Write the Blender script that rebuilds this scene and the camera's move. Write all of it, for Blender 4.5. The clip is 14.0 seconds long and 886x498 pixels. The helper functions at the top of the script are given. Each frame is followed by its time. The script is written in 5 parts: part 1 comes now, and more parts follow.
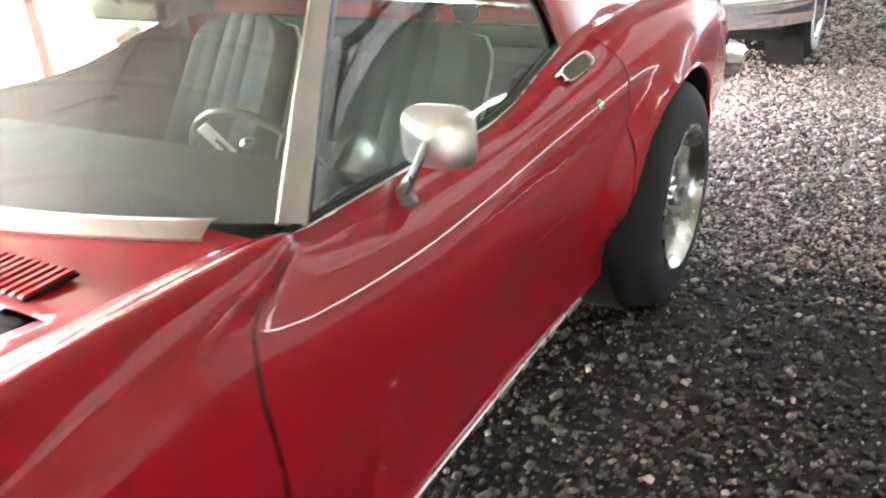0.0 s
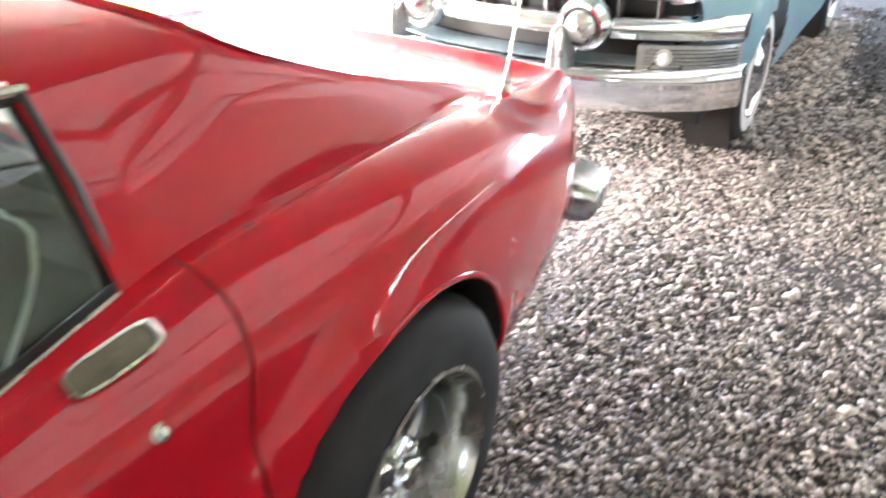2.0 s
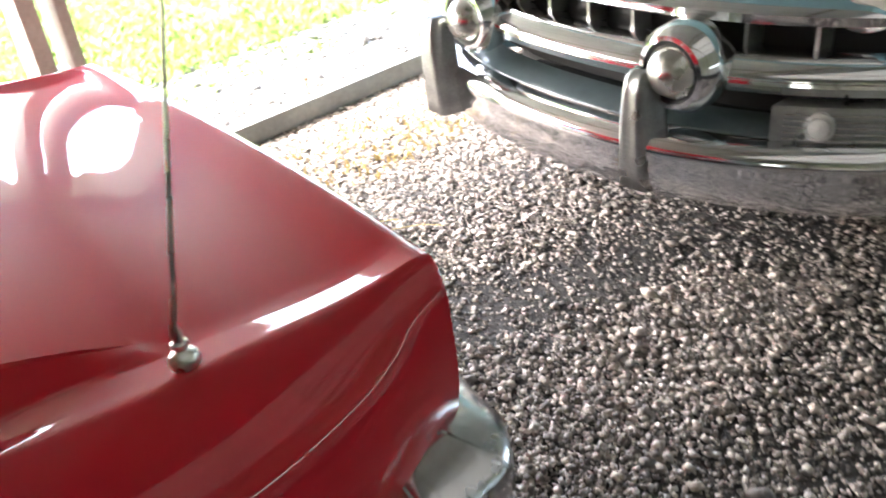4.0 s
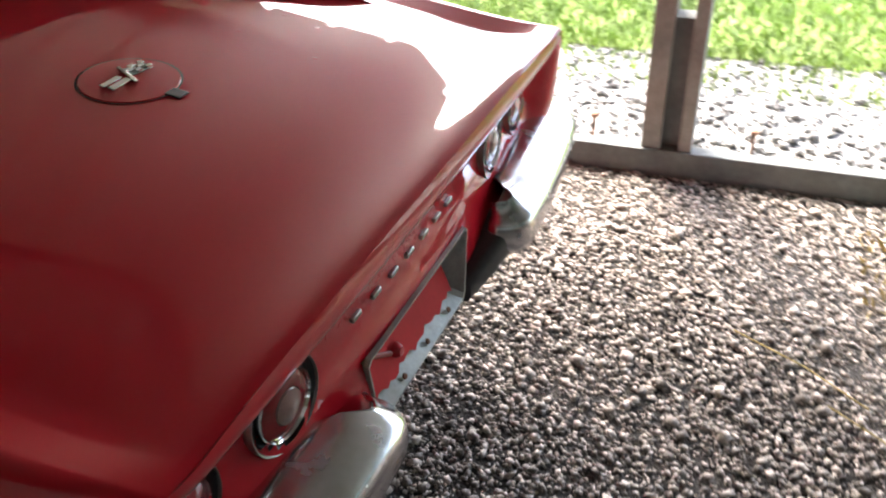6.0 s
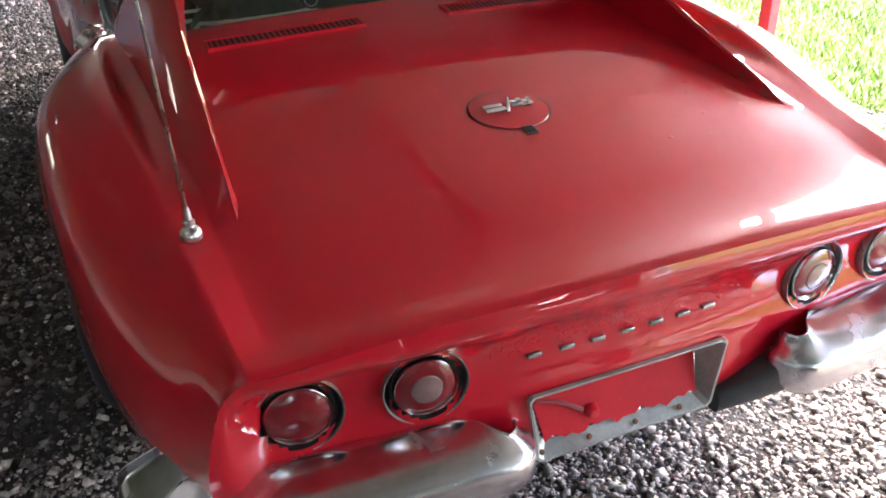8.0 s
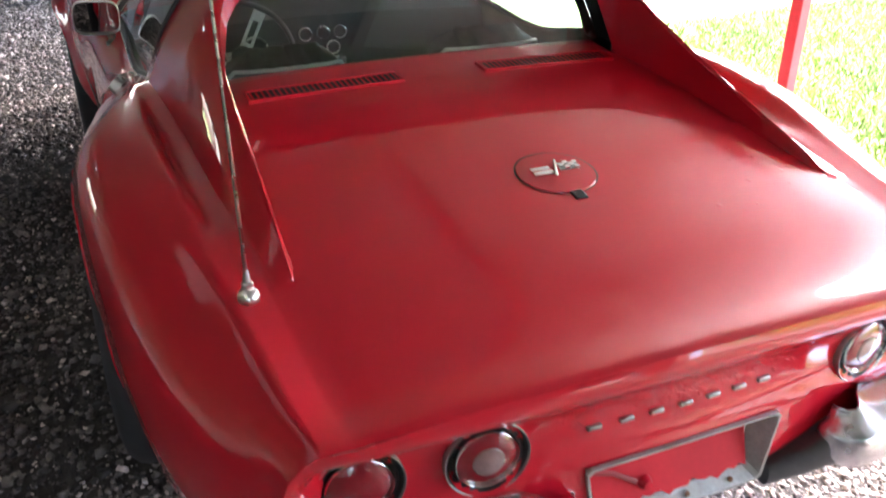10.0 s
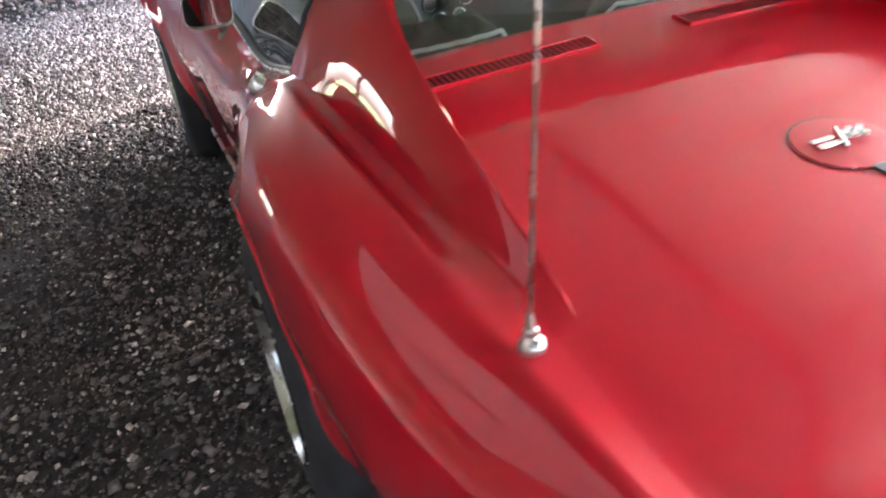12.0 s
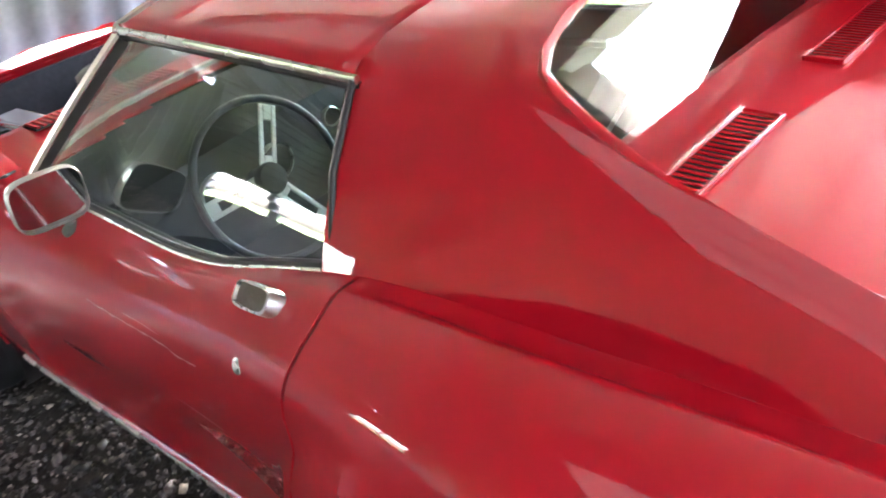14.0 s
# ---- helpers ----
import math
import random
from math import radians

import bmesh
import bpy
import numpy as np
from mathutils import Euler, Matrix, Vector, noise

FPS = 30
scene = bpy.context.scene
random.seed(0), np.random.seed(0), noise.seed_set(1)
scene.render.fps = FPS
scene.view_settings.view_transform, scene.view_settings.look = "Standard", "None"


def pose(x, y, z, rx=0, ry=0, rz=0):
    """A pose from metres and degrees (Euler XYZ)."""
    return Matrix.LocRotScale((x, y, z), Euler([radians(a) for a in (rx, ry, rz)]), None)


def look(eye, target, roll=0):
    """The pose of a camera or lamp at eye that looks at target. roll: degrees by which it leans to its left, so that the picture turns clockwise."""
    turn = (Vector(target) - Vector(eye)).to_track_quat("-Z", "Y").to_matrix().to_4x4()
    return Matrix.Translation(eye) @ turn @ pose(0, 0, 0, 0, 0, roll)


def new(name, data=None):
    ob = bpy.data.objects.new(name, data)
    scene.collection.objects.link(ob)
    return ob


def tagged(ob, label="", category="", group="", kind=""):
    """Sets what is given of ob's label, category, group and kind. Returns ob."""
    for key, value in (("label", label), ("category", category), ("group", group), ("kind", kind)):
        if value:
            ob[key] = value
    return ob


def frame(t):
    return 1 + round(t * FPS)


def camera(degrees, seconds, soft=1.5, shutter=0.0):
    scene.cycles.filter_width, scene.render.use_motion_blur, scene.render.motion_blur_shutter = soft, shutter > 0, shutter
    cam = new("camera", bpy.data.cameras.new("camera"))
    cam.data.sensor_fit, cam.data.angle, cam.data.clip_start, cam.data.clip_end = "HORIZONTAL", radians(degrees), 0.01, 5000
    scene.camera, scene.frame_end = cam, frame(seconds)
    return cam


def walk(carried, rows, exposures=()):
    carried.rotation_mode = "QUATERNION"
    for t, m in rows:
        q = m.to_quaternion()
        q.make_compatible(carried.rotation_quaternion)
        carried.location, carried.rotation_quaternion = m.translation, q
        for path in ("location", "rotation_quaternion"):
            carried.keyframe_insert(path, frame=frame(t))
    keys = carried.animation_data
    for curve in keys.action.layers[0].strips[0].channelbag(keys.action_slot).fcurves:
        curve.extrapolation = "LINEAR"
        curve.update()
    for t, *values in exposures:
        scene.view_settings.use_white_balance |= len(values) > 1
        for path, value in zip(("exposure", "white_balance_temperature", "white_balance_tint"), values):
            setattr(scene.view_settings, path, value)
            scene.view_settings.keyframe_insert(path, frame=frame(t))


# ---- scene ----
cam = camera(54.8, 14.0, soft=1.8, shutter=0.4)
PATH = [
    (0, (2.564, 1.608, 1.438), (1.032, 0.667, 0.562), -4.2),
    (0.5, (2.294, 1.67, 1.455), (0.747, 0.734, 0.601), -3.9),
    (1, (1.867, 1.655, 1.475), (0.304, 0.731, 0.636), -3.4),
    (1.5, (1.522, 1.695, 1.484), (0.123, 0.61, 0.555), -6.7),
    (2, (1.136, 1.599, 1.514), (-0.404, 0.731, 0.58), 1.4),
    (2.2, (0.974, 1.555, 1.507), (-0.603, 0.75, 0.577), 2.9),
    (4.3, (-0.729, 1.578, 1.502), (-1.543, 0.099, 0.429), -6.1),
    (4.5, (-0.852, 1.495, 1.520), (-1.541, -0.034, 0.430), -4.5),
    (5, (-1.129, 1.336, 1.515), (-1.557, -0.255, 0.382), -1.7),
    (5.5, (-1.387, 1.207, 1.475), (-1.274, -0.433, 0.335), -1.8),
    (6, (-1.623, 1.087, 1.487), (-0.955, -0.429, 0.366), -2.1),
    (6.5, (-1.775, 0.871, 1.501), (-0.834, -0.504, 0.394), 2.2),
    (7, (-1.969, 0.79, 1.545), (-0.592, -0.24, 0.523), -0.4),
    (7.5, (-2.101, 0.775, 1.565), (-0.516, 0.08, 0.562), -2.1),
    (7.7, (-2.117, 0.778, 1.57), (-0.515, 0.132, 0.563), -2.2),
    (9.8, (-2.07, 0.868, 1.601), (-0.455, 0.189, 0.638), -0.1),
    (10, (-2.031, 0.892, 1.619), (-0.404, 0.197, 0.687), 0.1),
    (10.5, (-1.893, 0.94, 1.628), (-0.252, 0.204, 0.753), 0.2),
    (11, (-1.776, 0.975, 1.636), (-0.128, 0.224, 0.788), -0.5),
    (11.5, (-1.701, 0.956, 1.622), (-0.012, 0.321, 0.759), -4.0),
    (12, (-1.585, 1.094, 1.562), (0.055, 0.541, 0.56), -7.1),
    (12.5, (-1.395, 1.29, 1.509), (0.114, 0.444, 0.506), -9.1),
    (13, (-1.203, 1.299, 1.501), (0.296, 0.393, 0.535), -13.4),
    (13.5, (-0.878, 1.276, 1.555), (0.594, 0.318, 0.599), -15.0),
    (14, (-0.493, 1.357, 1.537), (0.815, 0.195, 0.569), -12.8),
]
walk(cam, [(t, look(e, a, r)) for t, e, a, r in PATH], [(0, 6.7, 6300, 17), (1, 6.75, 6300, 17), (1.5, 6.68, 6300, 17), (2, 6.9, 6300, 17), (4.4, 4.4, 6400, 11), (6.5, 3.6, 6500, 11), (7.0, 3.6, 6500, 12), (7.5, 4.7, 6200, 15), (10, 5.1, 6200, 21), (11, 5.5, 6150, 22), (11.5, 5.5, 6150, 22), (12, 5.95, 6130, 22), (12.5, 6.12, 6120, 22), (14, 6.7, 6100, 23)])

# ---- light ----
world = bpy.data.worlds.new("sky")
scene.world = world
world.use_nodes = True
wn = world.node_tree.nodes
sky = wn.new("ShaderNodeTexSky")
sky.sky_type = "NISHITA"
sky.sun_disc = False
sky.sun_elevation = radians(48)
sky.sun_rotation = radians(139)
sky.altitude, sky.air_density, sky.dust_density, sky.ozone_density = 100, 1.0, 5.0, 1.0
wn["Background"].inputs["Strength"].default_value = 0.15
world.node_tree.links.new(sky.outputs[0], wn["Background"].inputs["Color"])

sun_data = bpy.data.lights.new("sun", "SUN")
sun_data.energy = 1.2
sun_data.angle = radians(30)
sun_data.color = (1.0, 0.96, 0.9)
sun = new("sun", sun_data)
sun.matrix_world = look((7, -8, 15), (0, 0, 0))

# ---- materials ----
def material(name, color, rough=0.5, metal=0.0, coat=0.0, noise_scale=0.0, vary=0.0, bump=0.0, bump_scale=80.0, transmission=0.0, ior=1.45, dirt=None, dirt_scale=3.0, dirt_amount=0.5, island=0.0, rough_vary=0.0, spec=0.5):
    """A principled material with two scales of colour variation, relief and stains."""
    m = bpy.data.materials.new(name)
    m.use_nodes = True
    nt = m.node_tree
    b = nt.nodes["Principled BSDF"]
    n, l = nt.nodes.new, nt.links.new
    b.inputs["Roughness"].default_value = rough
    b.inputs["Metallic"].default_value = metal
    b.inputs["Specular IOR Level"].default_value = spec
    b.inputs["Coat Weight"].default_value = coat
    b.inputs["Coat Roughness"].default_value = 0.025
    b.inputs["Transmission Weight"].default_value = transmission
    b.inputs["IOR"].default_value = ior
    base = n("ShaderNodeRGB")
    base.outputs[0].default_value = (*color, 1)
    out = base.outputs[0]
    tc = n("ShaderNodeTexCoord")

    def tex(scale, detail=4.0):
        t = n("ShaderNodeTexNoise")
        t.inputs["Scale"].default_value = scale
        t.inputs["Detail"].default_value = detail
        l(tc.outputs["Object"], t.inputs["Vector"])
        return t.outputs["Fac"]

    def mul(fac, low, high, source):
        r = n("ShaderNodeMapRange")
        r.inputs["From Min"].default_value, r.inputs["From Max"].default_value = 0.3, 0.7
        r.inputs["To Min"].default_value, r.inputs["To Max"].default_value = low, high
        l(fac, r.inputs["Value"])
        v = n("ShaderNodeVectorMath")
        v.operation = "SCALE"
        l(source, v.inputs[0])
        l(r.outputs[0], v.inputs["Scale"])
        return v.outputs[0]

    if vary:
        out = mul(tex(noise_scale), 1 - vary, 1 + vary, out)
        out = mul(tex(noise_scale * 9), 1 - vary * 0.6, 1 + vary * 0.6, out)
    if island:
        g = n("ShaderNodeNewGeometry")
        out = mul(g.outputs["Random Per Island"], 1 - island, 1 + island, out)
    if dirt:
        r = n("ShaderNodeMapRange")
        r.inputs["From Min"].default_value, r.inputs["From Max"].default_value = 0.48, 0.75
        r.inputs["To Max"].default_value = dirt_amount
        l(tex(dirt_scale, 8.0), r.inputs["Value"])
        mix = n("ShaderNodeMixRGB")
        l(r.outputs[0], mix.inputs["Fac"])
        l(out, mix.inputs["Color1"])
        mix.inputs["Color2"].default_value = (*dirt, 1)
        out = mix.outputs[0]
    l(out, b.inputs["Base Color"])
    if rough_vary:
        r = n("ShaderNodeMapRange")
        r.inputs["From Min"].default_value, r.inputs["From Max"].default_value = 0.3, 0.7
        r.inputs["To Min"].default_value, r.inputs["To Max"].default_value = max(0.0, rough - rough_vary), rough + rough_vary
        l(tex(14.0, 6.0), r.inputs["Value"])
        l(r.outputs[0], b.inputs["Roughness"])
    if bump:
        bp = n("ShaderNodeBump")
        bp.inputs["Strength"].default_value = bump
        bp.inputs["Distance"].default_value = 0.01
        l(tex(bump_scale, 5.0), bp.inputs["Height"])
        l(bp.outputs[0], b.inputs["Normal"])
    return m


RED = material("red_paint", (0.47, 0.007, 0.018), 0.4, coat=1.0, noise_scale=1.6, vary=0.03, spec=0.08)
# hand-laid bodywork: the lacquer is a little wavy
wn2 = RED.node_tree
wave, hump, where = wn2.nodes.new("ShaderNodeTexNoise"), wn2.nodes.new("ShaderNodeBump"), wn2.nodes.new("ShaderNodeTexCoord")
wave.inputs["Scale"].default_value, wave.inputs["Detail"].default_value = 3.5, 1.0
hump.inputs["Strength"].default_value, hump.inputs["Distance"].default_value = 0.16, 0.01
wn2.links.new(where.outputs["Object"], wave.inputs["Vector"])
wn2.links.new(wave.outputs["Fac"], hump.inputs["Height"])
wn2.links.new(hump.outputs[0], wn2.nodes["Principled BSDF"].inputs["Coat Normal"])
MATT_RED = material("matt_red_paint", (0.47, 0.009, 0.018), 0.55, noise_scale=9, vary=0.08, bump=0.02, bump_scale=50, spec=0.2)
DUSTY = material("dusty_red_paint", (0.30, 0.03, 0.035), 0.5, noise_scale=12, vary=0.12, bump=0.05, bump_scale=60, dirt=(0.16, 0.11, 0.09), dirt_scale=9, dirt_amount=0.6)
CHROME = material("chrome", (0.78, 0.79, 0.8), 0.09, 1.0, noise_scale=6, vary=0.05, rough_vary=0.05)
HAZY_CHROME = material("hazy_chrome", (0.62, 0.63, 0.65), 0.22, 1.0, noise_scale=8, vary=0.1, rough_vary=0.1)
DULL = material("dull_chrome", (0.6, 0.6, 0.57), 0.28, 1.0, noise_scale=10, vary=0.1, bump=0.02, bump_scale=60, rough_vary=0.1)
FLAP = material("olive_flap", (0.16, 0.15, 0.11), 0.5, 0.3, noise_scale=20, vary=0.15, bump=0.03, bump_scale=90)
PRIMER = material("scratched_primer", (0.62, 0.30, 0.30), 0.6, noise_scale=40, vary=0.2)
SATIN = material("satin_metal", (0.80, 0.79, 0.77), 0.36, 0.85, noise_scale=14, vary=0.06, rough_vary=0.06)
CREAM = material("weathered_bright_trim", (0.64, 0.615, 0.56), 0.4, 0.6, noise_scale=14, vary=0.06)
RUBBER = material("tyre_rubber", (0.017, 0.017, 0.018), 0.75, noise_scale=9, vary=0.2, bump=0.1, bump_scale=90, dirt=(0.07, 0.065, 0.06), dirt_scale=4, dirt_amount=0.35)
BLACK = material("black_trim", (0.012, 0.012, 0.013), 0.45, noise_scale=8, vary=0.15, bump=0.03, bump_scale=120)
# black in place of the dark ground that the chrome end reflects
END_REFLECTED = material("dark_reflection_end", (0.045, 0.048, 0.05), 0.35, noise_scale=10, vary=0.2, bump=0.03, bump_scale=80)
DARK = material("dark_underbody", (0.016, 0.015, 0.015), 0.9, noise_scale=6, vary=0.3, bump=0.2, bump_scale=40)
VINYL = material("grey_green_vinyl", (0.022, 0.028, 0.026), 0.6, noise_scale=7, vary=0.12, bump=0.015, bump_scale=240, spec=0.25)
PADDING = material("dark_padding", (0.028, 0.034, 0.032), 0.8, noise_scale=7, vary=0.15, bump=0.08, bump_scale=200, spec=0.2)
RIM_GREY = material("worn_wheel_rim", (0.05, 0.052, 0.052), 0.35, noise_scale=20, vary=0.15)
PIPING = material("pale_piping", (0.6, 0.64, 0.62), 0.4, noise_scale=8, vary=0.08)
GLASS = material("tinted_glass", (0.74, 0.86, 0.82), 0.0, transmission=1.0, ior=1.6)
LENS_RED = material("red_lens", (0.2, 0.006, 0.012), 0.12, noise_scale=30, vary=0.15, bump=0.05, bump_scale=160, coat=0.6)
LENS_CLEAR = material("pale_lens", (0.22, 0.13, 0.12), 0.2, noise_scale=30, vary=0.15, bump=0.05, bump_scale=160, coat=0.8)
LENS_PALE = material("clear_ribbed_lens", (0.55, 0.56, 0.54), 0.15, noise_scale=30, vary=0.12, bump=0.08, bump_scale=160, coat=0.8)
STEEL_BARE = material("bare_plate_steel", (0.35, 0.355, 0.33), 0.45, 0.5, noise_scale=14, vary=0.15, bump=0.06, bump_scale=60, dirt=(0.16, 0.13, 0.1), dirt_scale=10, dirt_amount=0.5)
BLUE = material("pale_blue_paint", (0.21, 0.39, 0.47), 0.4, coat=0.35, noise_scale=3, vary=0.05, bump=0.008, bump_scale=12, rough_vary=0.05)
# the sedan's blue, darkened in colour for the shade behind the bumper
SHADED_PAN = material("shaded_blue_pan", (0.085, 0.115, 0.12), 0.3, noise_scale=5, vary=0.12, coat=0.4)
WHITEWALL = material("whitewall", (0.72, 0.7, 0.64), 0.6, noise_scale=9, vary=0.08, dirt=(0.4, 0.36, 0.3), dirt_scale=5, dirt_amount=0.4)
GUARD_GREY = material("worn_guard_metal", (0.33, 0.33, 0.32), 0.35, 0.9, noise_scale=12, vary=0.15, rough_vary=0.12)
WOOD = material("grey_timber", (0.26, 0.25, 0.225), 0.8, noise_scale=5, vary=0.16, bump=0.25, bump_scale=70, dirt=(0.1, 0.1, 0.09), dirt_scale=4, dirt_amount=0.5)
WOOD_DARK = material("treated_base_board", (0.13, 0.14, 0.135), 0.8, noise_scale=5, vary=0.2, bump=0.25, bump_scale=60, dirt=(0.3, 0.28, 0.24), dirt_scale=3, dirt_amount=0.35)
POST_RED = material("red_post_paint", (0.42, 0.07, 0.075), 0.55, noise_scale=5, vary=0.12, bump=0.1, bump_scale=50, dirt=(0.3, 0.22, 0.2), dirt_scale=5, dirt_amount=0.4)
METAL_WALL = material("galvanised_sheet", (0.34, 0.345, 0.345), 0.45, 0.2, noise_scale=1.5, vary=0.12, bump=0.02, bump_scale=30, dirt=(0.28, 0.26, 0.23), dirt_scale=1.2, dirt_amount=0.35)
CEIL = material("pale_ceiling_sheet", (0.43, 0.435, 0.43), 0.55, 0.15, noise_scale=1.5, vary=0.12, bump=0.02, bump_scale=30)
STONE = material("gravel_stone", (0.35, 0.305, 0.267), 0.9, noise_scale=60, vary=0.3, bump=0.4, bump_scale=220, island=0.48)
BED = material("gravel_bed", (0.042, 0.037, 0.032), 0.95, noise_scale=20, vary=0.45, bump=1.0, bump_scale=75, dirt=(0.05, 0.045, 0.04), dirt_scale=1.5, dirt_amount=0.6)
DARK_STONE = material("dark_gravel_stone", (0.078, 0.069, 0.062), 0.7, noise_scale=60, vary=0.25, bump=0.2, bump_scale=180, island=0.7)
PALE_STONE = material("pale_gravel", (0.22, 0.212, 0.197), 0.9, noise_scale=40, vary=0.3, bump=0.9, bump_scale=90, island=0.25)
SOIL = material("lawn_soil", (0.115, 0.165, 0.036), 0.95, noise_scale=2.5, vary=0.35, bump=0.7, bump_scale=40, dirt=(0.11, 0.12, 0.05), dirt_scale=0.9, dirt_amount=0.5)
GRASS = material("grass_blades", (0.17, 0.25, 0.042), 0.6, noise_scale=1.2, vary=0.3, island=0.35)
STRAW = material("dry_straw", (0.42, 0.32, 0.13), 0.8, noise_scale=20, vary=0.2, island=0.3)
RUST = material("rusty_iron", (0.16, 0.07, 0.035), 0.85, noise_scale=30, vary=0.3, bump=0.3, bump_scale=120)
HOOD_GREY = material("grey_hood_lining", (0.24, 0.24, 0.26), 0.8, noise_scale=3, vary=0.15, bump=0.1, bump_scale=30)
LEAF = material("dry_leaf", (0.3, 0.18, 0.08), 0.8, noise_scale=30, vary=0.2)


def translucent(name, color):
    m = bpy.data.materials.new(name)
    m.use_nodes = True
    nt = m.node_tree
    nt.nodes.remove(nt.nodes["Principled BSDF"])
    tr, df, mx, nz = (nt.nodes.new(k) for k in ("ShaderNodeBsdfTranslucent", "ShaderNodeBsdfDiffuse", "ShaderNodeMixShader", "ShaderNodeTexNoise"))
    ramp = nt.nodes.new("ShaderNodeMixRGB")
    nz.inputs["Scale"].default_value = 2.0
    ramp.inputs["Color1"].default_value = (*color, 1)
    ramp.inputs["Color2"].default_value = (color[0] * 0.8, color[1] * 0.78, color[2] * 0.7, 1)
    nt.links.new(nz.outputs["Fac"], ramp.inputs["Fac"])
    nt.links.new(ramp.outputs[0], tr.inputs["Color"])
    nt.links.new(ramp.outputs[0], df.inputs["Color"])
    mx.inputs["Fac"].default_value = 0.976
    nt.links.new(tr.outputs[0], mx.inputs[1])
    nt.links.new(df.outputs[0], mx.inputs[2])
    nt.links.new(mx.outputs[0], nt.nodes["Material Output"].inputs["Surface"])
    return m


# for the unseen roof sheets that are added to let fill light in
TRANSLUCENT = translucent("added_translucent_sheet", (0.6, 0.6, 0.58))


def hazed_glass(name, amount):
    """Glass with an uneven pale film: dust, and a reflected veil put into its colour."""
    m = material(name, (0.80, 0.88, 0.85), 0.0, transmission=1.0, ior=1.6)
    nt = m.node_tree
    haze, mx, nz, rg, tc = (nt.nodes.new(k) for k in ("ShaderNodeBsdfDiffuse", "ShaderNodeMixShader", "ShaderNodeTexNoise", "ShaderNodeMapRange", "ShaderNodeTexCoord"))
    haze.inputs["Color"].default_value = (0.72, 0.74, 0.70, 1)
    nz.inputs["Scale"].default_value, nz.inputs["Detail"].default_value = 5.0, 6.0
    rg.inputs["From Min"].default_value, rg.inputs["From Max"].default_value = 0.3, 0.7
    rg.inputs["To Min"].default_value, rg.inputs["To Max"].default_value = amount * 0.6, amount * 1.4
    nt.links.new(tc.outputs["Object"], nz.inputs["Vector"])
    nt.links.new(nz.outputs["Fac"], rg.inputs["Value"])
    nt.links.new(rg.outputs[0], mx.inputs["Fac"])
    nt.links.new(nt.nodes["Principled BSDF"].outputs[0], mx.inputs[1])
    nt.links.new(haze.outputs[0], mx.inputs[2])
    nt.links.new(mx.outputs[0], nt.nodes["Material Output"].inputs["Surface"])
    return m


HAZED_GLASS = hazed_glass("hazed_glass", 0.10)

# ---- building helpers ----
def part(name, bm, mat, parent=None, label="", smooth=True, weld=False, bevel=0.0, angle=40):
    """Links a bmesh as one mesh object, under a thing when one is given."""
    if weld:
        bmesh.ops.remove_doubles(bm, verts=bm.verts, dist=0.0004)
    me = bpy.data.meshes.new(name)
    bm.to_mesh(me)
    bm.free()
    mats = mat if isinstance(mat, (list, tuple)) else [mat]
    for m in mats:
        me.materials.append(m)
    if smooth:
        me.shade_smooth()
        me.set_sharp_from_angle(angle=radians(angle))
    ob = new(name, me)
    if parent:
        ob.parent = parent
    if label:
        ob["label"] = label
    if bevel:
        b = ob.modifiers.new("bevel", "BEVEL")
        b.width, b.segments, b.limit_method, b.angle_limit = bevel, 2, "ANGLE", radians(35)
    return ob


def thing(name, m=None, **tags):
    ob = new(name)
    ob.empty_display_size = 0.1
    if m is not None:
        ob.matrix_world = m
    return tagged(ob, **tags)


def spline(xs, vs):
    """A smooth curve through knots: a function of x."""
    xs, vs = np.array(xs, float), np.array(vs, float)
    g = np.gradient(vs, xs, axis=0)

    def at(x):
        x = np.clip(x, xs[0], xs[-1])
        i = int(np.clip(np.searchsorted(xs, x) - 1, 0, len(xs) - 2))
        h = xs[i + 1] - xs[i]
        t = (x - xs[i]) / h
        return ((1 + 2 * t) * (1 - t) ** 2 * vs[i] + t * (1 - t) ** 2 * h * g[i] + t * t * (3 - 2 * t) * vs[i + 1] + t * t * (t - 1) * h * g[i + 1])
    return at


def section(points, per=5):
    """A smooth line through points, each span cut in per pieces."""
    p = np.array(points, float)
    s = np.concatenate([[0], np.cumsum(np.linalg.norm(np.diff(p, axis=0), axis=1) + 1e-6)])
    f = spline(s, p)
    out = [f(s[i] + (s[i + 1] - s[i]) * k / per) for i in range(len(s) - 1) for k in range(per)]
    return np.array(out + [p[-1]])


def grid(bm, rows, close=False, keep=None, flip=False):
    """A sheet of quads from rows of points."""
    vs = [[bm.verts.new(p) for p in row] for row in rows]
    n = len(vs[0])
    for i in range(len(vs) - 1):
        for j in range(n if close else n - 1):
            q = [vs[i][j], vs[i][(j + 1) % n], vs[i + 1][(j + 1) % n], vs[i + 1][j]]
            if keep and not keep(i, j):
                continue
            try:
                bm.faces.new(q[::-1] if flip else q)
            except ValueError:
                pass
    return vs


def block(bm, lo, hi, m=None):
    """A box between two corners, added to bm."""
    r = bmesh.ops.create_cube(bm, size=1.0)
    lo, hi = Vector(lo), Vector(hi)
    for v in r["verts"]:
        v.co = Vector([(lo[k] + hi[k]) / 2 + v.co[k] * (hi[k] - lo[k]) for k in range(3)])
        if m is not None:
            v.co = m @ v.co
    return r["verts"]


def box(name, lo, hi, mat, parent=None, bevel=0.004, label=""):
    bm = bmesh.new()
    block(bm, lo, hi)
    return part(name, bm, mat, parent, label, bevel=bevel)


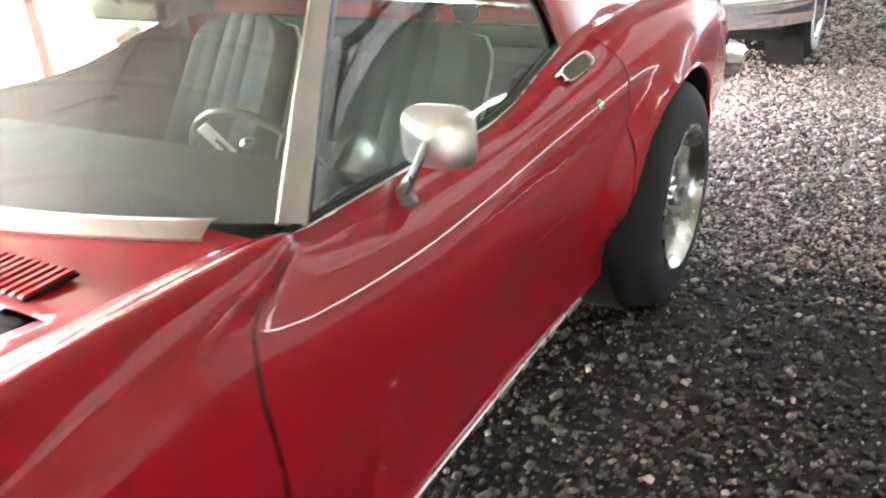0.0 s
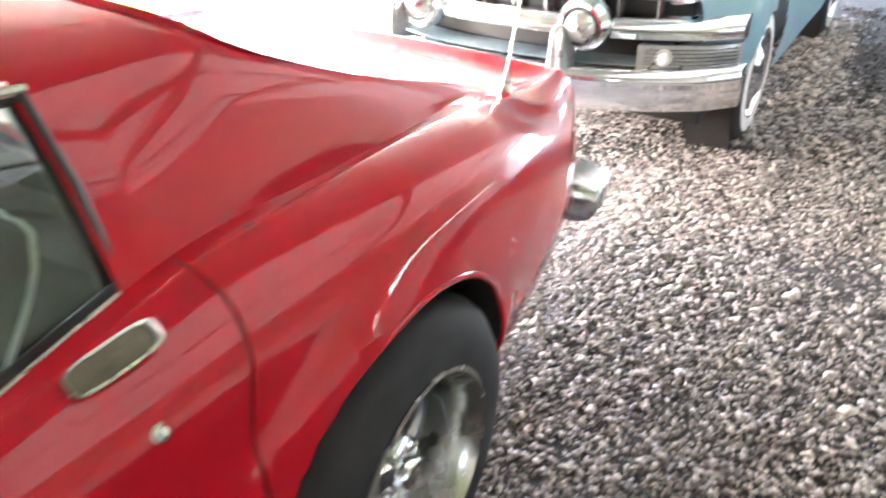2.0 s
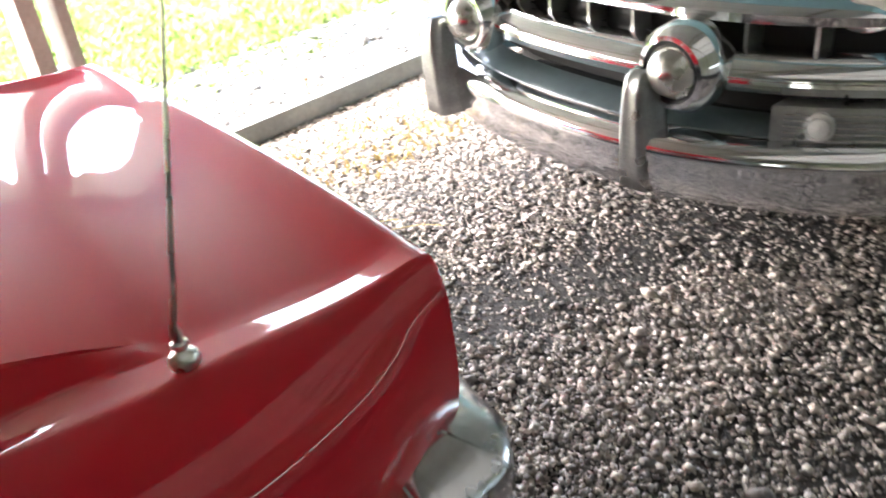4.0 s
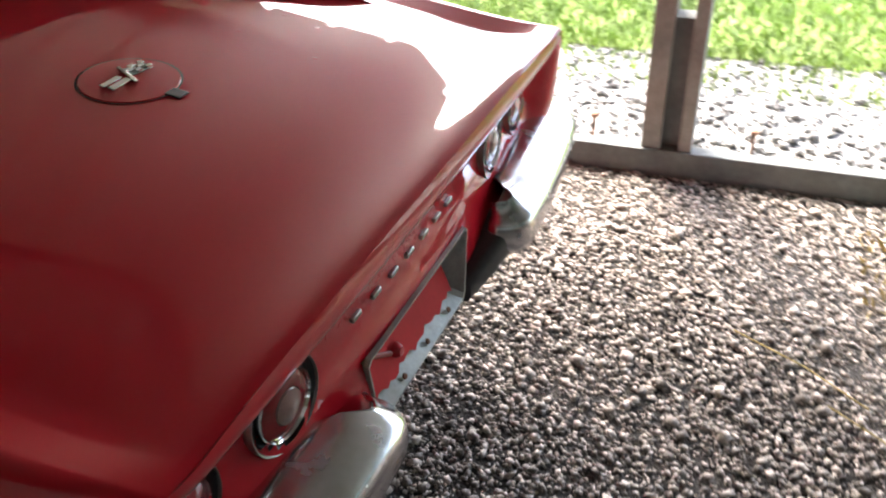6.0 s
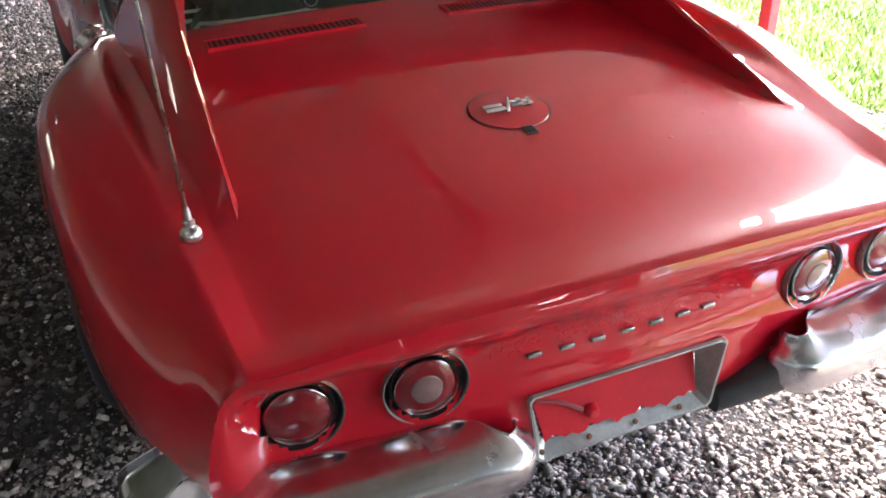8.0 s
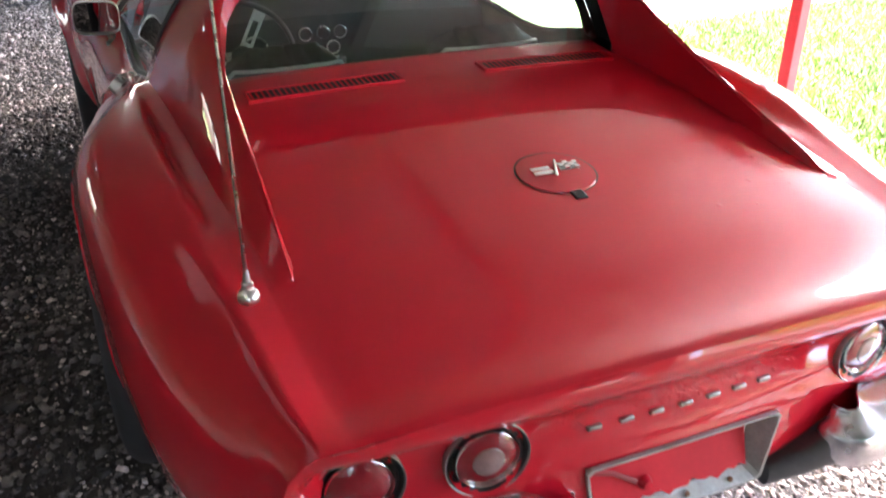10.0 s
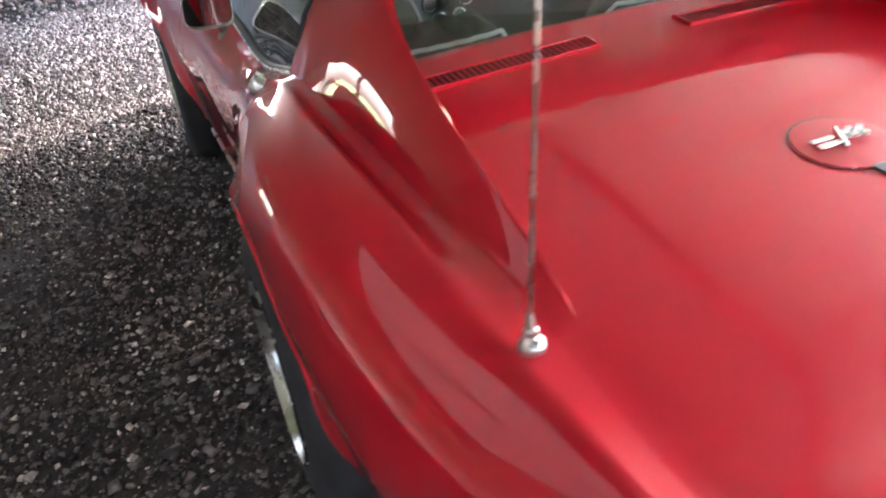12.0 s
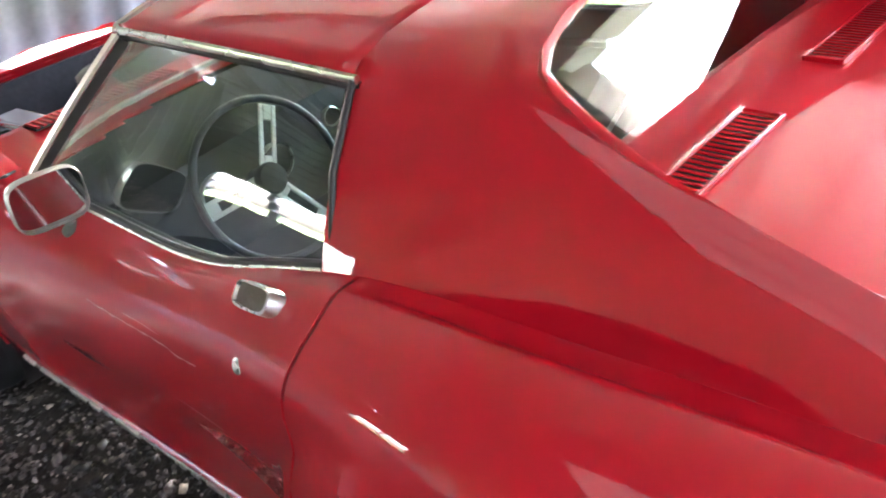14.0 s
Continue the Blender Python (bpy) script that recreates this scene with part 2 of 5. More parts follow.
def lathe(bm, profile, m=None, n=32, close_ends=False):
    """Turns (radius, height) pairs round the z axis, then places them by m."""
    rows = []
    for r, h in profile:
        ring = [Vector((r * math.cos(2 * math.pi * k / n), r * math.sin(2 * math.pi * k / n), h)) for k in range(n)]
        rows.append([m @ p if m is not None else p for p in ring])
    vs = grid(bm, rows, close=True)
    if close_ends:
        bm.faces.new(vs[0][::-1])
        bm.faces.new(vs[-1])
    return vs


def tube(bm, pts, radius, n=8, flat=1.0, ends=True):
    """A round or flattened rod along a line of points; radius may be a list."""
    pts = [Vector(p) for p in pts]
    rows = []
    for i, p in enumerate(pts):
        d = (pts[min(i + 1, len(pts) - 1)] - pts[max(i - 1, 0)]).normalized()
        side = d.cross(Vector((0, 0, 1)))
        side = side.normalized() if side.length > 1e-3 else Vector((1, 0, 0))
        up = side.cross(d)
        r = radius[i] if isinstance(radius, (list, tuple)) else radius
        rows.append([p + side * math.cos(2 * math.pi * k / n) * r + up * math.sin(2 * math.pi * k / n) * r * flat for k in range(n)])
    vs = grid(bm, rows, close=True)
    if ends:
        bm.faces.new(vs[0][::-1])
        bm.faces.new(vs[-1])
    return vs


def rod(name, pts, radius, mat, parent=None, n=8, flat=1.0, label=""):
    bm = bmesh.new()
    tube(bm, pts, radius, n, flat)
    return part(name, bm, mat, parent, label)


def solid(ob, thickness, offset=-1.0):
    s = ob.modifiers.new("thickness", "SOLIDIFY")
    s.thickness, s.offset = thickness, offset
    return ob


def hole(bm, inside, onto, reach):
    """Opens a hole in a sheet: inside(co) tells depth (< 0 within), onto(co) gives the rim."""
    for v in bm.verts:
        d = inside(v.co)
        if d is not None and abs(d) < reach:
            v.co = onto(v.co)
            v.tag = True
    gone = []
    for f in bm.faces:
        ds = [inside(v.co) for v in f.verts]
        if all(d is not None for d in ds) and all(d < 1e-3 for d in ds):
            gone.append(f)
    bmesh.ops.delete(bm, geom=gone, context="FACES")


def smoothstep(a, b, x):
    t = min(1.0, max(0.0, (x - a) / (b - a)))
    return t * t * (3 - 2 * t)

# ---- the red coupe: x forward from its rear axle, y to its left ----
coupe = thing("sports_coupe", label="red fastback sports coupe with chrome bumpers and raised hood", category="car")

KX = [-1.135, -0.75, -0.3, 0.0, 0.4, 0.6, 0.8, 1.3, 1.75, 2.1, 2.5, 3.0, 3.4]
SIDE_Y = [
    spline(KX, [.72, .835, .89, .90, .84, .828, .82, .82, .83, .85, .88, .82, .62]),
    spline(KX, [.75, .877, .93, .94, .872, .850, .835, .835, .85, .88, .91, .85, .66]),
    spline(KX, [.772, .898, .96, .97, .905, .885, .87, .865, .875, .91, .93, .87, .68]),
    spline(KX, [.752, .855, .918, .930, .893, .866, .845, .83, .84, .87, .89, .83, .64]),
    spline(KX, [.722, .748, .785, .80, .79, .788, .785, .785, .79, .80, .80, .73, .58]),
    spline(KX, [.64, .66, .69, .70, .735, .738, .745, .745, .74, .70, .66, .60, .50]),
]
SIDE_Z = [
    spline(KX, [.42, .36, .33, .30, .24, .228, .22, .22, .23, .28, .33, .36, .45]),
    spline(KX, [.50, .48, .50, .50, .42, .408, .40, .40, .42, .45, .48, .48, .52]),
    spline(KX, [.62, .64, .70, .72, .70, .695, .69, .68, .68, .70, .72, .68, .60]),
    spline(KX, [.74, .80, .885, .898, .84, .815, .795, .78, .81, .86, .87, .81, .68]),
    spline(KX, [.829, .862, .940, .955, .925, .885, .850, .828, .868, .930, .935, .860, .720]),
    spline(KX, [.800, .873, .895, .903, .926, .888, .846, .857, .875, .905, .905, .860, .730]),
]
DECK = spline([-1.135, -1.118, -1.10, -1.08, -1.05, -1.02, -1.0, -0.94, -0.85, -0.55, -0.1, 0.25], [.8450, .8465, .8452, .8425, .8387, .8372, .8374, .8430, .8585, .898, .945, .968])
CREASE_X = [-0.72, -0.67, -0.46, -0.25, -0.10, 0.03, 0.10, 0.155, 0.19, 0.22, 0.235]
CREASE_Y = spline(CREASE_X, [.62, .619, .612, .608, .605, .60, .585, .555, .48, .30, 0.0])
CREASE_Z = spline(CREASE_X, [.862, .884, .950, 1.014, 1.066, 1.12, 1.155, 1.19, 1.212, 1.228, 1.235])
WHEELS = ((0.07, 0.36), (2.50, 0.36))
ARCH = 0.395
DOOR_REAR, DOOR_FRONT, CABIN_FRONT, SAIL_END = 0.40, 1.90, 1.66, 0.49


def tail_drop(x):
    """The deck rolls over into the tail."""
    return 0.004 * min(1.0, max(0.0, (-1.118 - x) / 0.017)) ** 2


def deck_z(x, y):
    return float(DECK(x)) - 0.008 * (y / 0.65) ** 2 - 0.010 * (y / 0.65) ** 4 - tail_drop(x)


def side_points(x):
    """The outer side of the body at a station, from sill to belt."""
    p = [(float(SIDE_Y[k](x)), float(SIDE_Z[k](x))) for k in range(6)]
    p = [(y, z - tail_drop(x) * smoothstep(0.64, 0.80, z)) for y, z in p]
    f = smoothstep(-0.72, -0.5, x)
    p[5] = (p[5][0], deck_z(x, p[5][0]) * (1 - f) + p[5][1] * f)
    a, b, c = np.array(p[3]), np.array(p[4]), np.array(p[5])
    d0, d1 = (a - b) / np.linalg.norm(a - b), (c - b) / np.linalg.norm(c - b)
    dip = 0.4 * smoothstep(-0.72, -0.4, x) * (1 - smoothstep(0.25, 0.5, x))
    mid = np.array([(b[0] + c[0]) / 2, c[1] + (b[1] - c[1]) * (0.5 - dip)])
    soft = 1 + 1.2 * (1 - smoothstep(-1.0, -0.6, x))
    s = section(p[:4] + [tuple(b + d0 * 0.016 * soft), tuple(b + d1 * 0.014 * soft), tuple(mid), tuple(c)], 6)
    for q in s[:22]:
        for wx, wz in WHEELS:
            r = math.hypot(x - wx, q[1] - wz)
            lip = (0.962 if wx < 1 else 0.965) - ((0.044 if wx < 1 else 0.085) if x > wx else (0.025 if wx < 1 else 0.05)) * smoothstep(0.06, 0.42, abs(x - wx))
            near = math.exp(-(max(0.0, r - ARCH - 0.030) / 0.030) ** 2) * smoothstep(0.32, 0.54, q[1])
            q[0] += max(0.0, lip + 0.012 - q[0]) * near
    return s


def tail_bow(x, y):
    """The tail is bowed: its corners stand forward of its middle."""
    return x + (0.01 * (abs(y) / 0.72) ** 2 - 0.016) * smoothstep(-0.65, -1.135, x)


TAIL_PROFILE = spline([-.84, -.825, -.812, -.795, -.77, -.745, -.72, -.69, -.66, -.61, -.50, -.45, -.40], [-1.149, -1.153, -1.155, -1.149, -1.129, -1.109, -1.098, -1.093, -1.093, -1.106, -1.108, -1.08, -1.02])


def tail_x(y, z):
    """The tail panel: hollowed below the deck's edge, more so towards the lamps, and out again at the corners."""
    a = abs(y)
    hollow = 0.03 * min(1.0, a / 0.55) ** 2 * smoothstep(0.80, 0.73, z) + (max(0.0, a - 0.60) / 0.2) ** 2 * 0.03 * smoothstep(0.835, 0.80, z) * smoothstep(0.70, 0.75, z)
    f = smoothstep(0.665, 0.745, a)
    corner = -1.146 + 0.14 * max(0.0, 0.81 - z)
    return (float(TAIL_PROFILE(-z)) + hollow) * (1 - f) + corner * f + 0.01 * (y / 0.72) ** 2


def tail_lean(x, y, z):
    """Below the deck the rear edge of the fender follows the tail panel."""
    return (tail_x(min(y, 0.76), max(0.52, min(z, 0.80))) - tail_bow(-1.135, y)) * smoothstep(0.83, 0.79, z) * smoothstep(-0.95, -1.135, x)


STATIONS = sorted(set([round(v, 4) for v in np.arange(-1.135, 3.401, 0.028)] + [round(v, 4) for v in np.arange(-1.131, -1.03, 0.008)] + [-0.72, 0.155, 0.175, 0.19, 0.205, 0.22, 0.23, 0.235, SAIL_END, CABIN_FRONT]
                      + [DOOR_REAR + d for d in (-.012, -.004, 0, .004, .012)] + [DOOR_FRONT + d for d in (-.014, -.005, 0, .005, .014)]))


def gap_shift(x, z):
    """The shut lines of the door: the front one sweeps back at its top, the rear one leans forward at its foot."""
    front = float(np.interp(z, [.40, .60, .75, .80, .834, .861, .885, .91], [-.03, -.028, -.024, -.036, -.057, -.099, -.20, -.31])) * math.exp(-((x - DOOR_FRONT) / 0.32) ** 2)
    rear = float(np.interp(z, [.25, .40, .50, .65, .78, .895], [.082, .080, .066, .048, .034, 0.0])) * math.exp(-((x - DOOR_REAR) / 0.3) ** 2)
    return front + rear


def side_rows():
    rows = []
    for x in STATIONS:
        s = side_points(x)
        row = []
        for y, z in s:
            depth = 0.010 if x in (DOOR_REAR, DOOR_FRONT) else 0.0
            row.append(Vector((tail_bow(x, y) + tail_lean(x, y, z) + gap_shift(x, z), y - depth, z - depth * 0.3)))
        rows.append(row)
    return rows


def wheel_inside(co):
    if abs(co.y) < 0.5:
        return None
    return min((math.hypot(co.x - wx, co.z - wz - 0.015) - ARCH) for wx, wz in WHEELS)


def wheel_onto(co):
    wx, wz = min(WHEELS, key=lambda w: abs(co.x - w[0]))
    wz += 0.015
    d = math.hypot(co.x - wx, co.z - wz)
    return Vector((wx + (co.x - wx) / d * ARCH, co.y, wz + (co.z - wz) / d * ARCH))


def mirrored(rows):
    return [[Vector((p.x, -p.y, p.z)) for p in r] for r in rows]


SIDE = side_rows()
i_rear, i_front = STATIONS.index(DOOR_REAR), STATIONS.index(DOOR_FRONT)


def resample(p, n=19):
    s = np.concatenate([[0], np.cumsum(np.linalg.norm(np.diff(p, axis=0), axis=1) + 1e-7)])
    t = np.linspace(0, s[-1], n)
    return np.column_stack([np.interp(t, s, p[:, 0]), np.interp(t, s, p[:, 1])])


def roof_line(x):
    """Over the roof, from the valley above the rear fender to the middle or to the crest."""
    v = side_points(x)[-1]
    full = section([v, (v[0] * 0.70 + 0.60 * 0.30, v[1] + 0.085), (0.628, 1.105), (0.562, 1.183), (0.44, 1.214), (0.22, 1.229), (0, 1.235)], 10)
    if x < 0.235:
        cy, cz = float(CREASE_Y(x)), float(CREASE_Z(x))
        full = np.array([p for p in full if p[0] > cy + 0.002] + [np.array((cy, cz))])
    low = np.array([p for p in full if p[0] > 0.559])
    high = np.array([low[-1]] + [p for p in full if p[0] <= 0.559])
    return np.concatenate([resample(low, 13), resample(high, 9)[1:]])


SAIL0 = roof_line(0.155)


def sail_line(x):
    """From the valley above the rear fender up over the sail panel to its crest, or over the roof."""
    if x > 0.155:
        return roof_line(x)
    v, c = side_points(x)[-1], np.array([float(CREASE_Y(x)), float(CREASE_Z(x))])
    d0 = SAIL0[-1] - SAIL0[0]
    l0 = np.linalg.norm(d0)
    u0, n0 = d0 / l0, np.array([d0[1], -d0[0]]) / l0
    d = c - v
    l = np.linalg.norm(d)
    n = np.array([d[1], -d[0]]) / max(l, 1e-6)
    k = (0.3 + 0.7 * smoothstep(-0.6, 0.155, x)) * l / l0
    return np.array([v + d * ((p - SAIL0[0]) @ u0) / l0 + n * ((p - SAIL0[0]) @ n0) * k for p in SAIL0])


def faired(xs, lines, rounds=70):
    """Fairs a stack of lines along x, so that the sheet over them has no kink; the lower and upper edges and the ends stay."""
    p, xs = np.array(lines), np.array(xs)
    f = ((xs[1:-1] - xs[:-2]) / (xs[2:] - xs[:-2]))[:, None, None]
    j = np.arange(p.shape[1])
    w = (np.clip(j / 3, 0, 1) * np.clip((p.shape[1] - 1 - j) / 8, 0, 1))[None, :, None] * 0.6
    for _ in range(rounds):
        p[1:-1] += w * (p[:-2] * (1 - f) + p[2:] * f - p[1:-1])
    return p


SAIL_X = [s for s in STATIONS if -0.72 <= s <= SAIL_END]
SAIL = faired(SAIL_X, [sail_line(x) for x in SAIL_X])

# body shell without the doors
bm = bmesh.new()
for rows, flip in ((SIDE, False), (mirrored(SIDE), True)):
    grid(bm, rows, keep=lambda i, j: not (i_rear <= i < i_front), flip=flip)
hole(bm, wheel_inside, wheel_onto, 0.024)
deck_rows, wall_rows, wall_rows_m, sail_rows = [], [], [], []
for x in [s for s in STATIONS if s <= 0.235]:
    if x < -0.72:
        w = float(side_points(x)[-1][0])
    else:
        f = smoothstep(-0.72, -0.35, x)
        w = float(side_points(x)[-1][0]) * (1 - f) + float(CREASE_Y(min(x, 0.10)) - 0.012) * f
    ys = np.linspace(-w, w, 41)
    deck_rows.append([Vector((tail_bow(x, y), y, deck_z(x, y))) for y in ys])
grid(bm, deck_rows, flip=True)
for sgn in (1, -1):
    grid(bm, [[Vector((x, sgn * p[0], p[1])) for p in line] for x, line in zip(SAIL_X, SAIL)], flip=sgn < 0)
    rows = []
    for x in [s for s in STATIONS if -0.72 <= s <= 0.235]:
        cy, cz = float(CREASE_Y(x)), float(CREASE_Z(x))
        by = float(CREASE_Y(min(x, 0.10))) - 0.012
        if x <= 0.10:
            low = (x, by, deck_z(x, by) - 0.002)
        else:
            f = (x - 0.10) / 0.135
            low = (0.12 + 0.16 * f, cy * 0.97, cz - 0.03 - 0.2 * (1 - f) ** 3)
        rows.append([Vector((x, sgn * cy, cz)), Vector((x + (0.012 if x > 0.1 else 0), sgn * (cy - 0.006), cz - 0.008)), Vector((low[0], sgn * low[1], low[2]))])
    grid(bm, rows, flip=sgn < 0)
bmesh.ops.remove_doubles(bm, verts=bm.verts, dist=0.0015)
part("body", bm, RED, coupe, angle=32)

# doors
for sgn in (1, -1):
    bm = bmesh.new()
    src = SIDE if sgn > 0 else mirrored(SIDE)
    grid(bm, src[i_rear:i_front + 1], flip=sgn < 0)
    hole(bm, wheel_inside, wheel_onto, 0.024)
    door = part("door", bm, RED, coupe, angle=32)
    for x0, r, k0 in ((DOOR_FRONT, 0.0042, 4), (DOOR_REAR, 0.0013, 10)):
        line = [(x0 + gap_shift(x0, z), sgn * (y - 0.0035), z - 0.001) for y, z in side_points(x0)[k0:40]]
        rod("shut_line", line, r, BLACK, door, 6, label="dark gap at the edge of the door")
    # lock, recessed handle flap
    bm = bmesh.new()
    lathe(bm, [(0.0, 0.010), (0.007, 0.010), (0.009, 0.007), (0.014, 0.006), (0.016, 0.0)], pose(0.575, sgn * 0.8765, 0.796, -66 * sgn, 0, 0), 20)
    part("lock", bm, DULL, door, "dull chrome door lock")
    m = pose(0.570, sgn * 0.803, 0.876, -48 * sgn, 11, -9 * sgn) @ Matrix.Translation((0, 0, 0.0185))
    bm = bmesh.new()
    ring = []
    for k in range(40):
        a = 2 * math.pi * k / 40
        ring.append((0.068 * math.copysign(abs(math.cos(a)) ** 0.5, math.cos(a)), 0.023 * math.copysign(abs(math.sin(a)) ** 0.5, math.sin(a))))
    rows = [[m @ Vector((x * s, y * (s if s > 0.9 else s * 0.9), h)) for x, y in ring] for s, h in ((1.03, -0.022), (0.99, 0.005), (0.9, 0.006), (0.84, -0.001))]
    grid(bm, rows, close=True, flip=sgn < 0)
    part("handle_frame", bm, DULL, door, "bright oval handle surround")
    bm = bmesh.new()
    vs = grid(bm, [[m @ Vector((x * 0.86 * s, y * 0.78 * s, 0.001 + 0.003 * (1 - s))) for x, y in ring] for s in (1.0, 0.5, 0.02)], close=True)
    part("handle_flap", bm, FLAP, door, "grey-olive door handle flap")

# sill trims
for sgn in (1, -1):
    pts = []
    for x in np.linspace(0.56, 2.02, 24):
        y, z = side_points(x)[0]
        pts.append((x, sgn * (y + 0.004), z + 0.002))
    rod("sill_trim", pts, 0.007, DULL, coupe, 8, 1.2, "thin bright metal sill trim")

# scratches along the driver's door, down to the primer
for line, w in ((((1.209, .721), (1.116, .717), (1.009, .716), (.89, .718), (.828, .712), (.719, .726), (.579, .745), (.443, .762)), 0.0026), (((.938, .569), (.853, .567), (.751, .566)), 0.0016), (((.613, .591), (.56, .601), (.503, .614)), 0.0015), (((1.05, .735), (.96, .737), (.90, .735)), 0.0014)):
    lx, lz = [p[0] for p in line], [p[1] for p in line]
    bm = bmesh.new()
    rows = []
    for k in range(41):
        x = lx[0] + (lx[-1] - lx[0]) * k / 40
        z = float(np.interp(-x, [-v for v in lx], lz)) + 0.0012 * math.sin(k * 1.9)
        s = side_points(x)
        half = w * math.sin(math.pi * min(1, max(0.02, k / 40))) ** 0.4 * (0.55 + 0.45 * math.sin(k * 2.7 + 1) * math.sin(k * 0.8))
        rows.append([Vector((x, float(np.interp(z + o, s[:30, 1], s[:30, 0])) + 0.0008, z + o)) for o in (-half, half)])
    grid(bm, rows)
    part("scratch", bm, PRIMER, coupe, "pale scratch in the red paint")

# vents behind the front wheels
for sgn in (1, -1):
    for k in range(4):
        top = (1.915 + 0.036 * k, 0.50 + 0.008 * k)
        pts = []
        for t in np.linspace(0, 1, 9):
            x, z = top[0] - 0.035 * t, top[1] - 0.19 * t
            s = side_points(x)
            pts.append((x, sgn * (float(np.interp(z, s[:22, 1], s[:22, 0])) - 0.001), z))
        rod("fender_vent", pts, 0.006, BLACK, coupe, 6, label="dark slot of the fender vent")
        rod("vent_edge", [(x + 0.008, y + 0.001 * sgn, z) for x, y, z in pts], 0.003, DULL, coupe, 6, label="bright edge of the fender vent")

# wheel arch lips
for wx, wz in WHEELS:
    for sgn in (1, -1):
        pts = []
        for k in range(49):
            a = radians(-22 + 224 * k / 48)
            px, pz = wx + (ARCH - 0.002) * math.cos(a), wz + 0.015 + (ARCH - 0.002) * math.sin(a)
            s = side_points(px)
            y = float(np.interp(pz, s[:22, 1], s[:22, 0]))
            if pz > s[0, 1]:
                pts.append((px, sgn * (y - 0.003), pz))
        rod("arch_lip", pts, 0.007, RED, coupe, 8)
        bm = bmesh.new()
        grid(bm, [[Vector((x, y, z)), Vector((x, sgn * 0.90 if abs(y) > 0.90 else y, z)), Vector((x, sgn * 0.62, z))] for x, y, z in pts])
        part("arch_flange", bm, DARK, coupe, "dark inner flange of the wheel arch")
        bm = bmesh.new()
        prof = [(ARCH + 0.004, 0.0), (ARCH + 0.004, 0.16), (ARCH, 0.36), (0.05, 0.40)]
        lathe(bm, prof, Matrix.Translation((wx, sgn * (0.87 if wx < 1 else 0.84), wz + 0.015)) @ pose(0, 0, 0, 90 * sgn, 0, 0), 48)
        part("wheel_house", bm, DARK, coupe, "black inner wheel housing")

# tail panel
TAIL_HOLES = [(y, 0.676) for y in (-0.612, -0.404, 0.408, 0.618)]
end = side_points(-1.135)

bm = bmesh.new()
rows = []
for k in range(45):
    f = k / 44
    row = []
    for j in range(121):
        s = -1 + 2 * j / 120
        ya = abs(s) * float(end[18, 0])
        zt = deck_z(-1.135, ya) if ya < end[42, 0] else float(np.interp(ya, end[42:17:-1, 0], end[42:17:-1, 1]))
        z = zt + (0.40 - zt) * f
        w = float(np.interp(z, end[:19, 1], end[:19, 0]))
        y = s * w
        row.append(Vector((tail_x(y, z), y, z)))
    rows.append(row)
grid(bm, rows)


def lamp_inside(co):
    return min(math.hypot(co.y - y, co.z - z) - 0.066 for y, z in TAIL_HOLES)


def lamp_onto(co):
    y, z = min(TAIL_HOLES, key=lambda h: math.hypot(co.y - h[0], co.z - h[1]))
    d = math.hypot(co.y - y, co.z - z)
    y2, z2 = y + (co.y - y) / d * 0.066, z + (co.z - z) / d * 0.066
    return Vector((tail_x(y2, z2), y2, z2))


PLATE_Y, PLATE_TOP = 0.022, 0.606


def plate_half(z):
    """Half the width of the plate opening, which narrows downwards."""
    return 0.209 - 0.020 * max(0.0, PLATE_TOP - z) / 0.16


def plate_inside(co):
    return max(abs(co.y - PLATE_Y) - plate_half(co.z), co.z - PLATE_TOP)


def plate_onto(co):
    h = plate_half(co.z)
    y = PLATE_Y + math.copysign(h, co.y - PLATE_Y) if abs(abs(co.y - PLATE_Y) - h) < 0.009 else co.y
    return Vector((co.x, y, PLATE_TOP if abs(co.z - PLATE_TOP) < 0.007 else co.z))


hole(bm, lamp_inside, lamp_onto, 0.005)
hole(bm, plate_inside, plate_onto, 0.0085)
part("tail_panel", bm, RED, coupe, angle=50)

